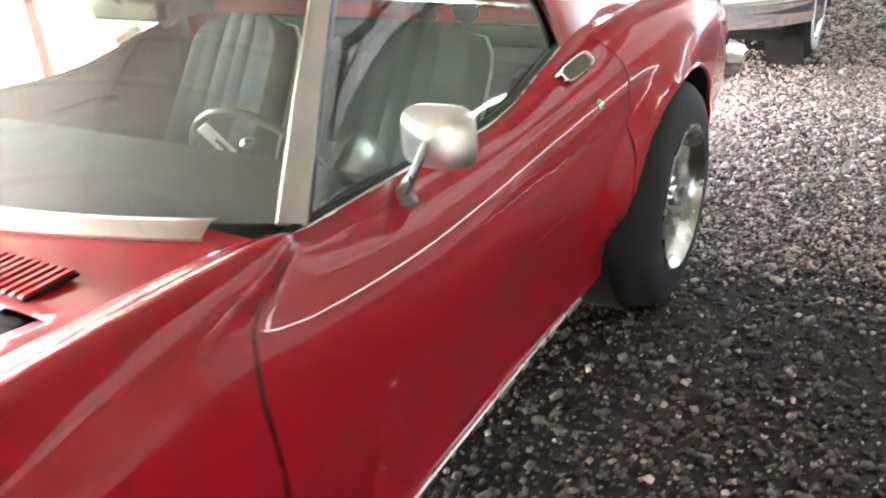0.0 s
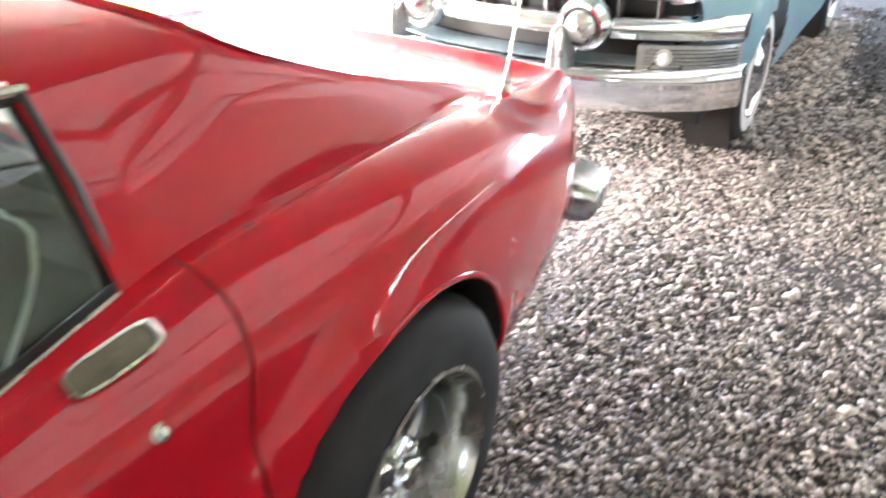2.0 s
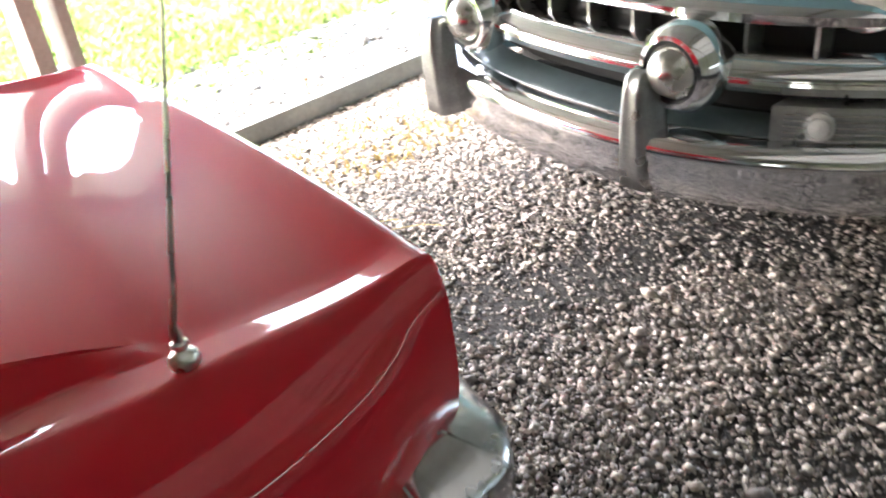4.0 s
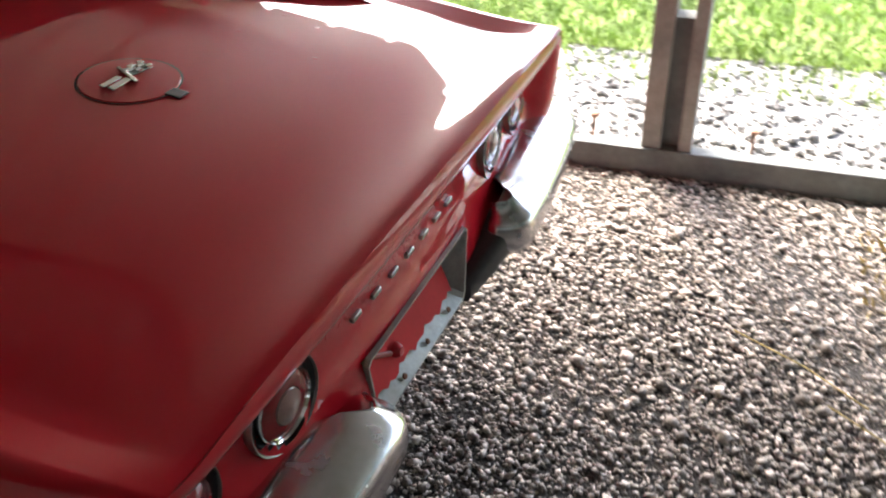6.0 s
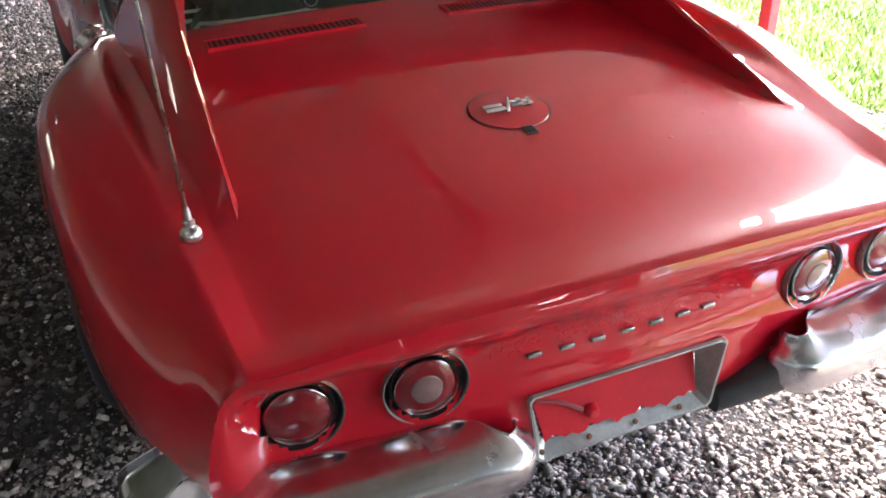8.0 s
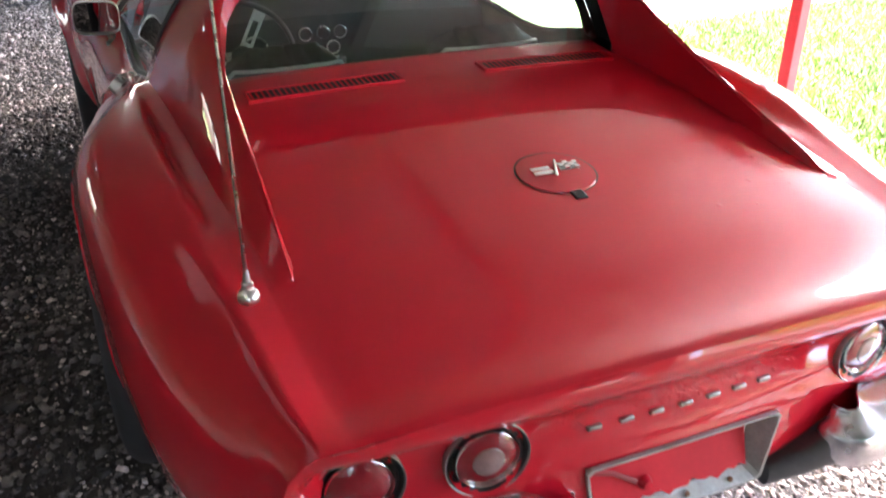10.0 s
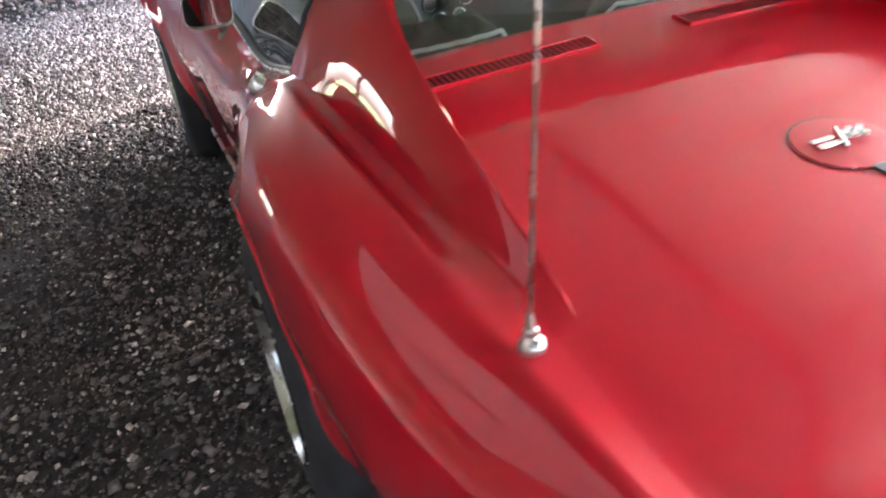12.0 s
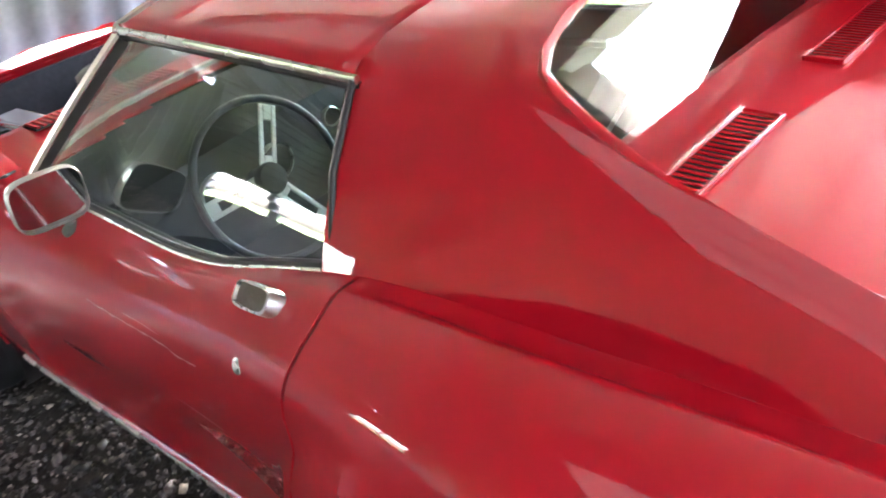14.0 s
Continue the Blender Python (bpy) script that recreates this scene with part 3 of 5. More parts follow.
# tail lamps
for y, z in TAIL_HOLES:
    sgn = 1 if y > 0 else -1
    inner = abs(y) < 0.5
    m = Matrix.Translation((tail_x(y, z) - 0.010, y, z)) @ pose(0, 0, 0, 0, -90, 0) @ pose(0, 0, 0, -5 * sgn, 0, 0)
    bm = bmesh.new()
    lathe(bm, [(0.0735, -0.014), (0.0745, 0.002), (0.0735, 0.004), (0.0722, 0.0035), (0.0712, 0.0)], m, 48)
    lamp = part("tail_lamp", bm, GUARD_GREY, coupe, "round tail lamp with bright bezel")
    bm = bmesh.new()
    lathe(bm, [(0.072, 0.001), (0.068, -0.008), (0.060, -0.012), (0.055, -0.010)], m, 48)
    part("bowl", bm, BLACK, lamp, "black recessed lamp bowl")
    bm = bmesh.new()
    lathe(bm, [(0.0560, -0.010), (0.0560, 0.002), (0.0545, 0.004), (0.0525, 0.0)], m, 48)
    part("inner_ring", bm, CHROME, lamp, "bright inner ring")
    bm = bmesh.new()
    lathe(bm, [(0.0555, -0.004), (0.048, 0.002), (0.036, 0.006), (0.028, 0.007)] if inner else [(0.0555, -0.004), (0.046, 0.003), (0.024, 0.009), (0.0005, 0.011)], m, 40)
    part("lens", bm, LENS_RED, lamp, "dark red lens")
    if inner:
        bm = bmesh.new()
        lathe(bm, [(0.029, 0.004), (0.026, 0.009), (0.015, 0.012), (0.0005, 0.014)], m, 32)
        part("reversing_lens", bm, LENS_CLEAR, lamp, "pale reversing lens in the middle")
    bm = bmesh.new()
    lathe(bm, [(0.064, -0.004), (0.06, -0.04), (0.0005, -0.045)], m, 24)
    part("housing", bm, BLACK, lamp, "black lamp housing")

# badge pieces on the tail
for y in (.213, .150, .090, .030, -.030, -.088, -.145):
    bm = bmesh.new()
    x = tail_x(y, 0.683)
    block(bm, (x - 0.007, y - 0.014, 0.680), (x + 0.004, y + 0.014, 0.689))
    part("badge_piece", bm, GUARD_GREY, coupe, "small bright metal badge bar", bevel=0.002)

# number plate recess without a plate
bm = bmesh.new()
z0, z1, w = 0.452, 0.612, 0.211


def frame_loop(wt, wb, zt, zb, x, lean):
    r = 0.009
    return [Vector((x - lean * (zt - z) / 0.19, y + PLATE_Y, z)) for y, z in ((-wt + r, zt), (wt - r, zt), (wt, zt - r), (wb, zb + r), (wb - r, zb), (-wb + r, zb), (-wb, zb + r), (-wt, zt - r))]


outer = frame_loop(w, w - 0.018, z1, z0, -1.106, 0.0)
front = frame_loop(w - 0.001, w - 0.019, z1 - 0.001, z0 + 0.002, -1.114, 0.0)
lip = frame_loop(w - 0.005, w - 0.024, z1 - 0.005, z0 + 0.006, -1.114, 0.0)
deep = [p + Vector((0.080 - 0.064 * (z1 - p.z) / 0.16, 0, 0)) for p in frame_loop(w - 0.020, w - 0.040, z1 - 0.008, z0 + 0.026, -1.114, 0.0)]
grid(bm, [outer, front, lip, deep], close=True)
recess = part("plate_recess", bm, STEEL_BARE, coupe, "bare metal number plate recess, empty", angle=25)
bm = bmesh.new()
n = 24
low = [z0 + 0.031 + 0.004 * math.sin(k * 2.3) + 0.004 * math.sin(k * 0.9) for k in range(n + 1)]
ys = [-0.184 + 0.368 * k / n for k in range(n + 1)]
back = lambda z: -1.038 - 0.058 * (0.603 - z) / 0.120
grid(bm, [[(-1.038, y + PLATE_Y, 0.603) for y in ys], [(back(l), y * 0.90 + PLATE_Y, l) for y, l in zip(ys, low)]])
solid(part("backing", bm, MATT_RED, recess, "red painted backing with torn lower edge", smooth=False), 0.003)
rod("crossbar", [(back(.556) - 0.004, 0.195, .556), (back(.545) - 0.006, 0.15, .545), (back(.522) - 0.008, 0.105, .520)], 0.005, DUSTY, recess, 8)
bm = bmesh.new()
lathe(bm, [(0.0, 0.016), (0.009, 0.015), (0.013, 0.008), (0.015, 0.0)], Matrix.Translation((back(.512), 0.085, 0.512)) @ pose(0, 0, 0, 0, -90, 0), 16)
part("stud", bm, RED, recess)
box("catch", (back(.578) - 0.016, -0.10, 0.568), (back(.578), -0.06, 0.584), DUSTY, recess, 0.003)
for y in (-.10, .0, .10, .20):
    bm = bmesh.new()
    lathe(bm, [(0.0, 0.004), (0.005, 0.003), (0.006, 0.0)], Matrix.Translation((-1.106, y, z0 + 0.018)) @ pose(0, 0, 0, 0, -60, 0), 10)
    part("screw", bm, RUST, recess)
# crazed, lifting lacquer above the badge pieces
rng = random.Random(21)
bm = bmesh.new()
for k in range(420):
    y, z = rng.gauss(0.03, 0.13), rng.uniform(0.695, 0.765)
    if abs(y) > 0.30:
        continue
    r = rng.uniform(0.003, 0.008)
    a = rng.uniform(0, math.pi)
    n0 = Vector((-1, 0, (tail_x(y, z + .004) - tail_x(y, z - .004)) / .008)).normalized()
    m0 = Matrix.Translation((tail_x(y, z) - 0.0002, y, z)) @ n0.to_track_quat("Z", "Y").to_matrix().to_4x4() @ pose(0, 0, 0, 0, 0, math.degrees(a)) @ Matrix.Diagonal((rng.uniform(0.8, 2.0), 0.6, 1, 1))
    lathe(bm, [(r, -0.0004), (r * 0.7, r * 0.06), (r * 0.25, r * 0.09), (0.0003, r * 0.085)], m0, 7)
tagged(part("crazed_lacquer", bm, RED, coupe, "crazed and lifting red lacquer on the tail"), kind="stuff")

# rear bumpers, one each side
for sgn in (1, -1):
    bm = bmesh.new()
    path = [(-1.100, 0.258), (-1.118, 0.259), (-1.133, 0.263), (-1.147, 0.271), (-1.156, 0.283)] + [(-1.160 + 0.045 * s ** 2, 0.30 + 0.53 * s) for s in np.linspace(0, 1, 18)]
    path += [(-1.115 + 0.06 * (1 - math.cos(a)), 0.825 + 0.056 * math.sin(a)) for a in np.linspace(0.2, 1.57, 8)] + [(-1.02, 0.884), (-0.98, 0.888), (-0.945, 0.888)]
    path = [(x - 0.02 * smoothstep(0.86, 0.80, y), y + (0.0 if sgn > 0 else 0.045 * smoothstep(0.60, 0.27, y))) for x, y in path]
    rows = []
    for k, (x, y) in enumerate(path):
        x0, y0 = path[max(k - 1, 0)]
        x1, y1 = path[min(k + 1, len(path) - 1)]
        l = math.hypot(x1 - x0, y1 - y0)
        nx, ny = -(y1 - y0) / l, (x1 - x0) / l
        h = 0.78 + 0.22 * smoothstep(0.262, 0.34, y)
        pr = [(-0.110, .596), (-0.085, .603), (-0.070, .602), (0.002, .574), (0.016, .565), (0.022, .552), (0.023, .520), (0.020, .500), (0.006, .478), (-0.030, .464), (-0.110, .462)]
        rows.append([Vector((x + nx * o, sgn * (y + ny * o), 0.52 + (z - 0.52) * h)) for o, z in ((max(o, -0.006 - 0.005 * min(k, 5) - 0.03 * max(0, k - 5)), z) for o, z in pr)])
    grid(bm, rows, flip=sgn > 0)
    bm.faces.new([bm.verts.new(p) for p in rows[-1]])
    solid(part("rear_bumper", bm, HAZY_CHROME, coupe, "hazy chrome rear quarter bumper"), 0.004)
# the bumper's inner end face, tapering towards the plate; its dark reflection is painted black
bm = bmesh.new()
rows = []
for t in np.linspace(0, 1, 11):
    y, x, zc, h, d = -0.350 + 0.165 * t, -1.132 + 0.036 * t ** 1.5, 0.519 - 0.066 * t ** 1.4, 0.041 - 0.016 * t ** 2, 0.040 - 0.016 * t ** 1.6
    rows.append([Vector((x - d * math.copysign(abs(math.cos(a)) ** 0.6, math.cos(a)), y, zc + h * math.copysign(abs(math.sin(a)) ** 0.7, math.sin(a)))) for a in np.linspace(0, 2 * math.pi, 24, endpoint=False)])
grid(bm, rows, close=True)
bm.faces.new([bm.verts.new(p) for p in rows[-1]])
part("bumper_end", bm, END_REFLECTED, coupe, "bumper's inner end face, dark reflection put into its colour")

# rear deck vents
for sgn in (1, -1):
    yc, half = sgn * 0.325, 0.20
    tilt = math.degrees(math.atan((deck_z(0.075, yc + 0.05) - deck_z(0.075, yc - 0.05)) / 0.1))
    rise = math.degrees(math.atan((deck_z(0.11, yc) - deck_z(0.04, yc)) / 0.07))
    m = Matrix.Translation((0.075, yc, deck_z(0.075, yc) + 0.004)) @ pose(0, 0, 0, tilt, -rise, 0)
    bm = bmesh.new()
    lo, hi = -0.030, 0.030
    for xa, xb, ya, yb in ((lo - .007, lo, -half - .007, half + .007), (hi, hi + .007, -half - .007, half + .007), (lo, hi, -half - .007, -half), (lo, hi, half, half + .007)):
        block(bm, (xa, ya, -0.010), (xb, yb, 0.004), m)
    vent = part("deck_vent", bm, RED, coupe, "louvred red vent in the rear deck", bevel=0.0015)
    bm = bmesh.new()
    block(bm, (lo, -half, -0.008), (hi, half, -0.001), m)
    part("well", bm, DARK, vent, "dark slot under the louvres", smooth=False)
    me = None
    for k in range(27):
        if me is None:
            bm = bmesh.new()
            block(bm, (-0.029, -0.0024, 0.0), (0.029, 0.0024, 0.0022))
            s = part("slat", bm, RED, vent, smooth=False)
            me = s.data
        else:
            s = new("slat", me)
            s.parent = vent
        s.matrix_world = m @ Matrix.Translation((0, -half + 2 * half * (k + 0.5) / 27, -0.001))

# fuel filler door and emblem
bm = bmesh.new()
cx, cy = -0.543, -0.010
slope = pose(0, 0, 0, 0, -math.degrees(math.atan((deck_z(-.5, 0) - deck_z(-.6, 0)) / .1)), 0)
m = Matrix.Translation((cx, cy, deck_z(cx, cy) + 0.001)) @ slope
lathe(bm, [(0.0005, 0.004), (0.06, 0.0035), (0.0865, 0.002), (0.089, -0.004)], m, 56)
filler = part("filler_door", bm, RED, coupe, "round red fuel filler door")
bm = bmesh.new()
lathe(bm, [(0.0885, 0.0004), (0.092, 0.0004)], m, 56)
part("gap_ring", bm, BLACK, filler)
bm = bmesh.new()
block(bm, (-0.116, -0.014, -0.001), (-0.083, 0.014, 0.0032), m)
part("finger_notch", bm, BLACK, filler, "dark finger notch", bevel=0.004)
em = m @ Matrix.Translation((0.004, 0, 0))
for lo, hi, turn in (((-.034, -.0035, .004), (.034, .0035, .013), -24), ((-.018, .010, .004), (-.004, .058, .011), 0), ((.001, .012, .004), (.013, .058, .011), 0)):
    bm = bmesh.new()
    block(bm, lo, hi, em @ pose(0, 0, 0, 0, 0, turn))
    part("emblem_bar", bm, CHROME, filler, "chrome emblem bar", bevel=0.0015)
bm = bmesh.new()
block(bm, (-.002, -.058, .004), (.028, -.012, .007), em @ pose(0, 0, 0, 0, 0, -8))
part("emblem_flag", bm, GUARD_GREY, filler, "grey chequered emblem plate", bevel=0.001)
for i in range(3):
    for j in range(4):
        if (i + j) % 2 == 0:
            bm = bmesh.new()
            block(bm, (-.002 + .010 * i, -.058 + .0115 * j, .006), (.008 + .010 * i, -.0465 + .0115 * j, .0105), em @ pose(0, 0, 0, 0, 0, -8))
            part("emblem_check", bm, CHROME, filler, bevel=0.0006)

# blisters in the lacquer of the deck
rng = random.Random(8)
for k in range(16):
    x, y, r = rng.uniform(-0.98, -0.55), rng.uniform(-0.56, -0.12), rng.uniform(0.004, 0.008)
    bm = bmesh.new()
    lathe(bm, [(0.0003, r * 0.12), (r * 0.5, r * 0.10), (r * 0.85, r * 0.03), (r, -0.0005)], Matrix.Translation((x, y, deck_z(x, y))) @ slope, 12)
    part("paint_blister", bm, RED, coupe, "small blister in the red paint")

# aerial
ax, ay = -0.750, 0.705
az = 0.864
bm = bmesh.new()
lathe(bm, [(0.018, -0.004), (0.0195, 0.003), (0.0185, 0.010), (0.014, 0.016), (0.008, 0.019), (0.007, 0.021), (0.0105, 0.0225), (0.0105, 0.030), (0.007, 0.033), (0.0065, 0.043), (0.0045, 0.056)], Matrix.Translation((ax, ay, az)), 24)
aerial = part("aerial_base", bm, DULL, coupe, "dull chrome aerial mount")
rod("mast", [(ax, ay, az + 0.05), (ax - 0.083, ay + 0.014, az + 0.4), (ax - 0.19, ay + 0.032, az + 0.85)], [0.0035, 0.0025, 0.0018], DULL, aerial, 8)

# roof over the cabin with lift-out panels
ROOF_EDGE_Y = spline([0.47, 0.8, 1.0, 1.22], [.588, .59, .583, .562])
ROOF_EDGE_Z = spline([0.47, 0.8, 1.0, 1.22], [1.176, 1.202, 1.211, 1.212])
ROOF_TOP = spline([0.47, 0.8, 1.0, 1.22], [1.237, 1.254, 1.257, 1.245])


def roof_row(x, y0, y1, n=14):
    e, ze, zt = float(ROOF_EDGE_Y(x)), float(ROOF_EDGE_Z(x)), float(ROOF_TOP(x))
    return [Vector((x + 0.10 * (1 - (y / e) ** 2) * smoothstep(0.9, 1.22, x), y, zt - (zt - ze) * abs(y / e) ** 2.6)) for y in [f * e for f in np.linspace(y0, y1, n)]]


xs = np.linspace(SAIL_END, 1.22, 22)
for name, y0, y1 in (("roof_panel", 0.09, 1.0), ("roof_panel", -1.0, -0.09), ("roof_bar", -0.08, 0.08)):
    bm = bmesh.new()
    lift = 0.0 if name == "roof_bar" else 0.003
    rows = [[p + Vector((0, 0, lift)) for p in roof_row(x, y0, y1)] for x in xs]
    grid(bm, rows, flip=True)
    solid(part(name, bm, RED, coupe), 0.03)
for sgn in (1, -1):
    pts = [(x, sgn * (float(ROOF_EDGE_Y(x)) + 0.004), float(ROOF_EDGE_Z(x)) - 0.010) for x in np.linspace(0.47, 1.24, 16)]
    rod("drip_moulding", pts, 0.0065, DULL, coupe, 8, 1.3, "bright moulding over the side window")
    rod("drip_seal", [(x, y - 0.007 * sgn, z - 0.013) for x, y, z in pts], 0.009, BLACK, coupe, 8, label="black rubber seal over the side window")
pts = [roof_row(1.22, f, f, 1)[0] + Vector((0.006, 0, -0.008)) for f in np.linspace(-1, 1, 21)]
rod("header_moulding", pts, 0.012, CREAM, coupe, 8, 1.2, "bright windscreen header moulding")

bm = bmesh.new()
grid(bm, [[p - Vector((0, 0, 0.036)) for p in roof_row(x, -0.97, 0.97, 29)] for x in np.linspace(0.30, 1.21, 20)], flip=True)
part("headliner", bm, PADDING, coupe, "dark cabin headliner")
for sgn in (1, -1):
    bm = bmesh.new()
    grid(bm, [[Vector((x, sgn * (p[0] - 0.022), p[1] - 0.012)) for p in sail_line(x)] for x in np.linspace(0.26, 0.475, 8)])
    part("sail_lining", bm, PADDING, coupe, "dark lining inside the sail panel")
    bm = bmesh.new()
    grid(bm, [[Vector((x, sgn * (y - 0.02), z)) for y, z in ((.735, .90), (.70, 1.0), (.655, 1.08), (.60, 1.155), (.56, 1.185))] for x in (0.435, 0.495)])
    solid(part("pillar_trim", bm, BLACK, coupe, "black trim of the rear roof pillar"), 0.015)

# windscreen, pillars
BASE = lambda f: Vector((1.80 - 0.20 * abs(f) ** 2.4, 0.735 * f, 0.902 - 0.02 * abs(f) ** 3))


def screen_row(f, n=10):
    a, b = BASE(f), roof_row(1.22, f, f, 1)[0] + Vector((0.0, 0, -0.012))
    return [a.lerp(b, t) + Vector((0.03, 0.01 * f, 0.02)) * math.sin(math.pi * t) * (1 - 0.85 * abs(f) ** 4) for t in np.linspace(0, 1, n)]


bm = bmesh.new()
grid(bm, [screen_row(f) for f in np.linspace(-1.0, 1.0, 25)])
ob = solid(part("windscreen", bm, HAZED_GLASS, coupe, "clear green-tinted windscreen"), 0.004)
ob.visible_shadow = False
ob.modifiers["thickness"].use_rim = False
for sgn in (1, -1):
    pts = screen_row(sgn * 1.0)
    bm = bmesh.new()
    rows = []
    for i, p in enumerate(pts):
        w = 0.72 - 0.14 * i / (len(pts) - 1)
        rows.append([p + Vector(d) * w for d in ((0.036, -0.022 * sgn, 0.008), (0.038, -0.014 * sgn, 0.014), (-0.014, 0.026 * sgn, -0.004), (-0.020, 0.022 * sgn, -0.012), (0.024, -0.022 * sgn, 0.0))])
    grid(bm, rows, close=True)
    part("windscreen_pillar", bm, CREAM, coupe, "pale bright windscreen pillar", angle=30)
    bm = bmesh.new()
    rows = []
    for p in pts:
        rows.append([p + Vector(d) for d in ((0.012, -0.016 * sgn, -0.004), (-0.014, 0.014 * sgn, -0.010), (-0.030, 0.008 * sgn, -0.024), (-0.012, -0.016 * sgn, -0.018))])
    grid(bm, rows, close=True)
    part("pillar_lining", bm, BLACK, coupe, "black lining behind the windscreen pillar", angle=30)
bm = bmesh.new()
rows = []
for f in np.linspace(-0.86, 0.86, 31):
    p = BASE(f)
    w = 0.045
    rows.append([p + Vector((0.005, 0, 0.012)), p + Vector((0.02, 0, 0.014)), p + Vector((w, 0, -0.004)), p + Vector((w + 0.002, 0, -0.012))])
grid(bm, rows)
solid(part("cowl_moulding", bm, CREAM, coupe, "wide bright moulding at the windscreen base"), 0.003)

# side glass
for sgn in (1, -1):
    bm = bmesh.new()
    rows = []
    for x in np.linspace(0.50, 1.60, 23):
        s = side_points(x)[-1]
        lowp = Vector((x, s[0] - 0.012, s[1] - 0.01))
        if x < 1.18:
            top = Vector((x, float(ROOF_EDGE_Y(x)) - 0.002, float(ROOF_EDGE_Z(x)) - 0.016))
        else:
            q0, q1 = screen_row(1.0)[-1], screen_row(1.0)[0]
            u = min(1.0, max(0.0, (x + 0.025 - q0.x) / (q1.x - q0.x)))
            top = q0.lerp(q1, u)
            top.x = x
            top.z = max(top.z - 0.012, lowp.z + 0.004)
        rows.append([Vector((x, sgn * (lowp.y + (top.y - lowp.y) * t + 0.012 * math.sin(math.pi * t)), lowp.z + (top.z - lowp.z) * t)) for t in np.linspace(0, 1, 9)])
    grid(bm, rows)
    ob = solid(part("side_glass", bm, GLASS, coupe, "wound-up green-tinted side window"), 0.004)
    ob.visible_shadow = False
    ob.modifiers["thickness"].use_rim = False
    pts = [(x, sgn * (side_points(x)[-1][0] - 0.002), side_points(x)[-1][1] + 0.002) for x in np.linspace(0.49, 1.62, 24)]
    rod("belt_moulding", pts, 0.004, DULL, coupe, 8, label="thin bright belt moulding")
    pts = [(x, sgn * (side_points(x)[-1][0] - 0.010), side_points(x)[-1][1] + 0.006) for x in np.linspace(0.49, 1.62, 24)]
    rod("belt_seal", pts, 0.009, BLACK, coupe, 8, label="black rubber belt seal")
    rod("window_post", [(0.475, sgn * 0.728, 0.91), (0.478, sgn * 0.675, 1.05), (0.478, sgn * 0.59, 1.17)], 0.006, BLACK, coupe, 8)

# rear window
bm = bmesh.new()
rows = []
for k in range(13):
    t = k / 12
    z = 0.945 + 0.26 * t
    w = 0.585 - 0.07 * t - 0.10 * max(0, t - 0.75) ** 2 * 8
    rows.append([Vector((0.195 + 0.11 * t + 0.02 * (1 - (y / 0.6) ** 2), y, z)) for y in np.linspace(-w, w, 25)])
grid(bm, rows)
ob = solid(part("rear_window", bm, GLASS, coupe, "upright dusty rear window"), 0.004)
ob.visible_shadow = False
ob.modifiers["thickness"].use_rim = False

# cabin
box("floor_pan", (-0.62, -0.72, 0.20), (2.0, 0.72, 0.24), DARK, coupe)
box("rear_bulkhead", (0.20, -0.60, 0.24), (0.23, 0.60, 0.90), VINYL, coupe)
box("parcel_shelf", (0.23, -0.62, 0.80), (0.40, 0.62, 0.84), VINYL, coupe)
box("console", (0.45, -0.12, 0.24), (1.35, 0.12, 0.56), VINYL, coupe, 0.03)
for sgn in (1, -1):
    bm = bmesh.new()
    rows = [[Vector((x, sgn * (y - 0.02), z)) for y, z in ((.80, .24), (.775, .45), (.765, .65), (.745, float(side_points(x)[-1][1]) - 0.02), (.735, float(side_points(x)[-1][1]) + 0.0))] for x in np.linspace(0.36, 1.72, 18)]
    grid(bm, rows)
    solid(part("door_lining", bm, VINYL, coupe), 0.012)
    rod("door_pull", [(0.75, sgn * 0.72, 0.72), (0.85, sgn * 0.70, 0.74), (1.1, sgn * 0.70, 0.74), (1.2, sgn * 0.72, 0.72)], 0.018, VINYL, coupe)
    # seats
    seat_y = sgn * 0.335
    bm = bmesh.new()
    rows = []
    for i in range(15):
        t = i / 14
        z = 0.42 + 0.495 * t
        x = 0.76 - 0.34 * t
        w = 0.215 - 0.02 * t - 0.035 * (max(0, t - 0.86) / 0.14) ** 2
        row = []
        for j in range(25):
            s = -1 + 2 * j / 24
            y = seat_y + s * w
            rib = 0.006 * abs(math.sin(j * math.pi / 4)) if abs(s) < 0.68 else 0.0
            row.append(Vector((x + rib + 0.025 * abs(s) ** 3, y, z)))
        rows.append(row)
    grid(bm, rows)
    seat = part("seat", bm, VINYL, coupe, "ribbed grey-green vinyl bucket seat")
    solid(seat, 0.09, 1.0)
    edge = [r[0] for r in rows] + rows[-1] + [r[-1] for r in rows[::-1]]
    rod("piping", edge, 0.006, PIPING, seat, 6)
    box("cushion", (0.70, seat_y - 0.24, 0.36), (1.22, seat_y + 0.24, 0.50), VINYL, seat, 0.04)
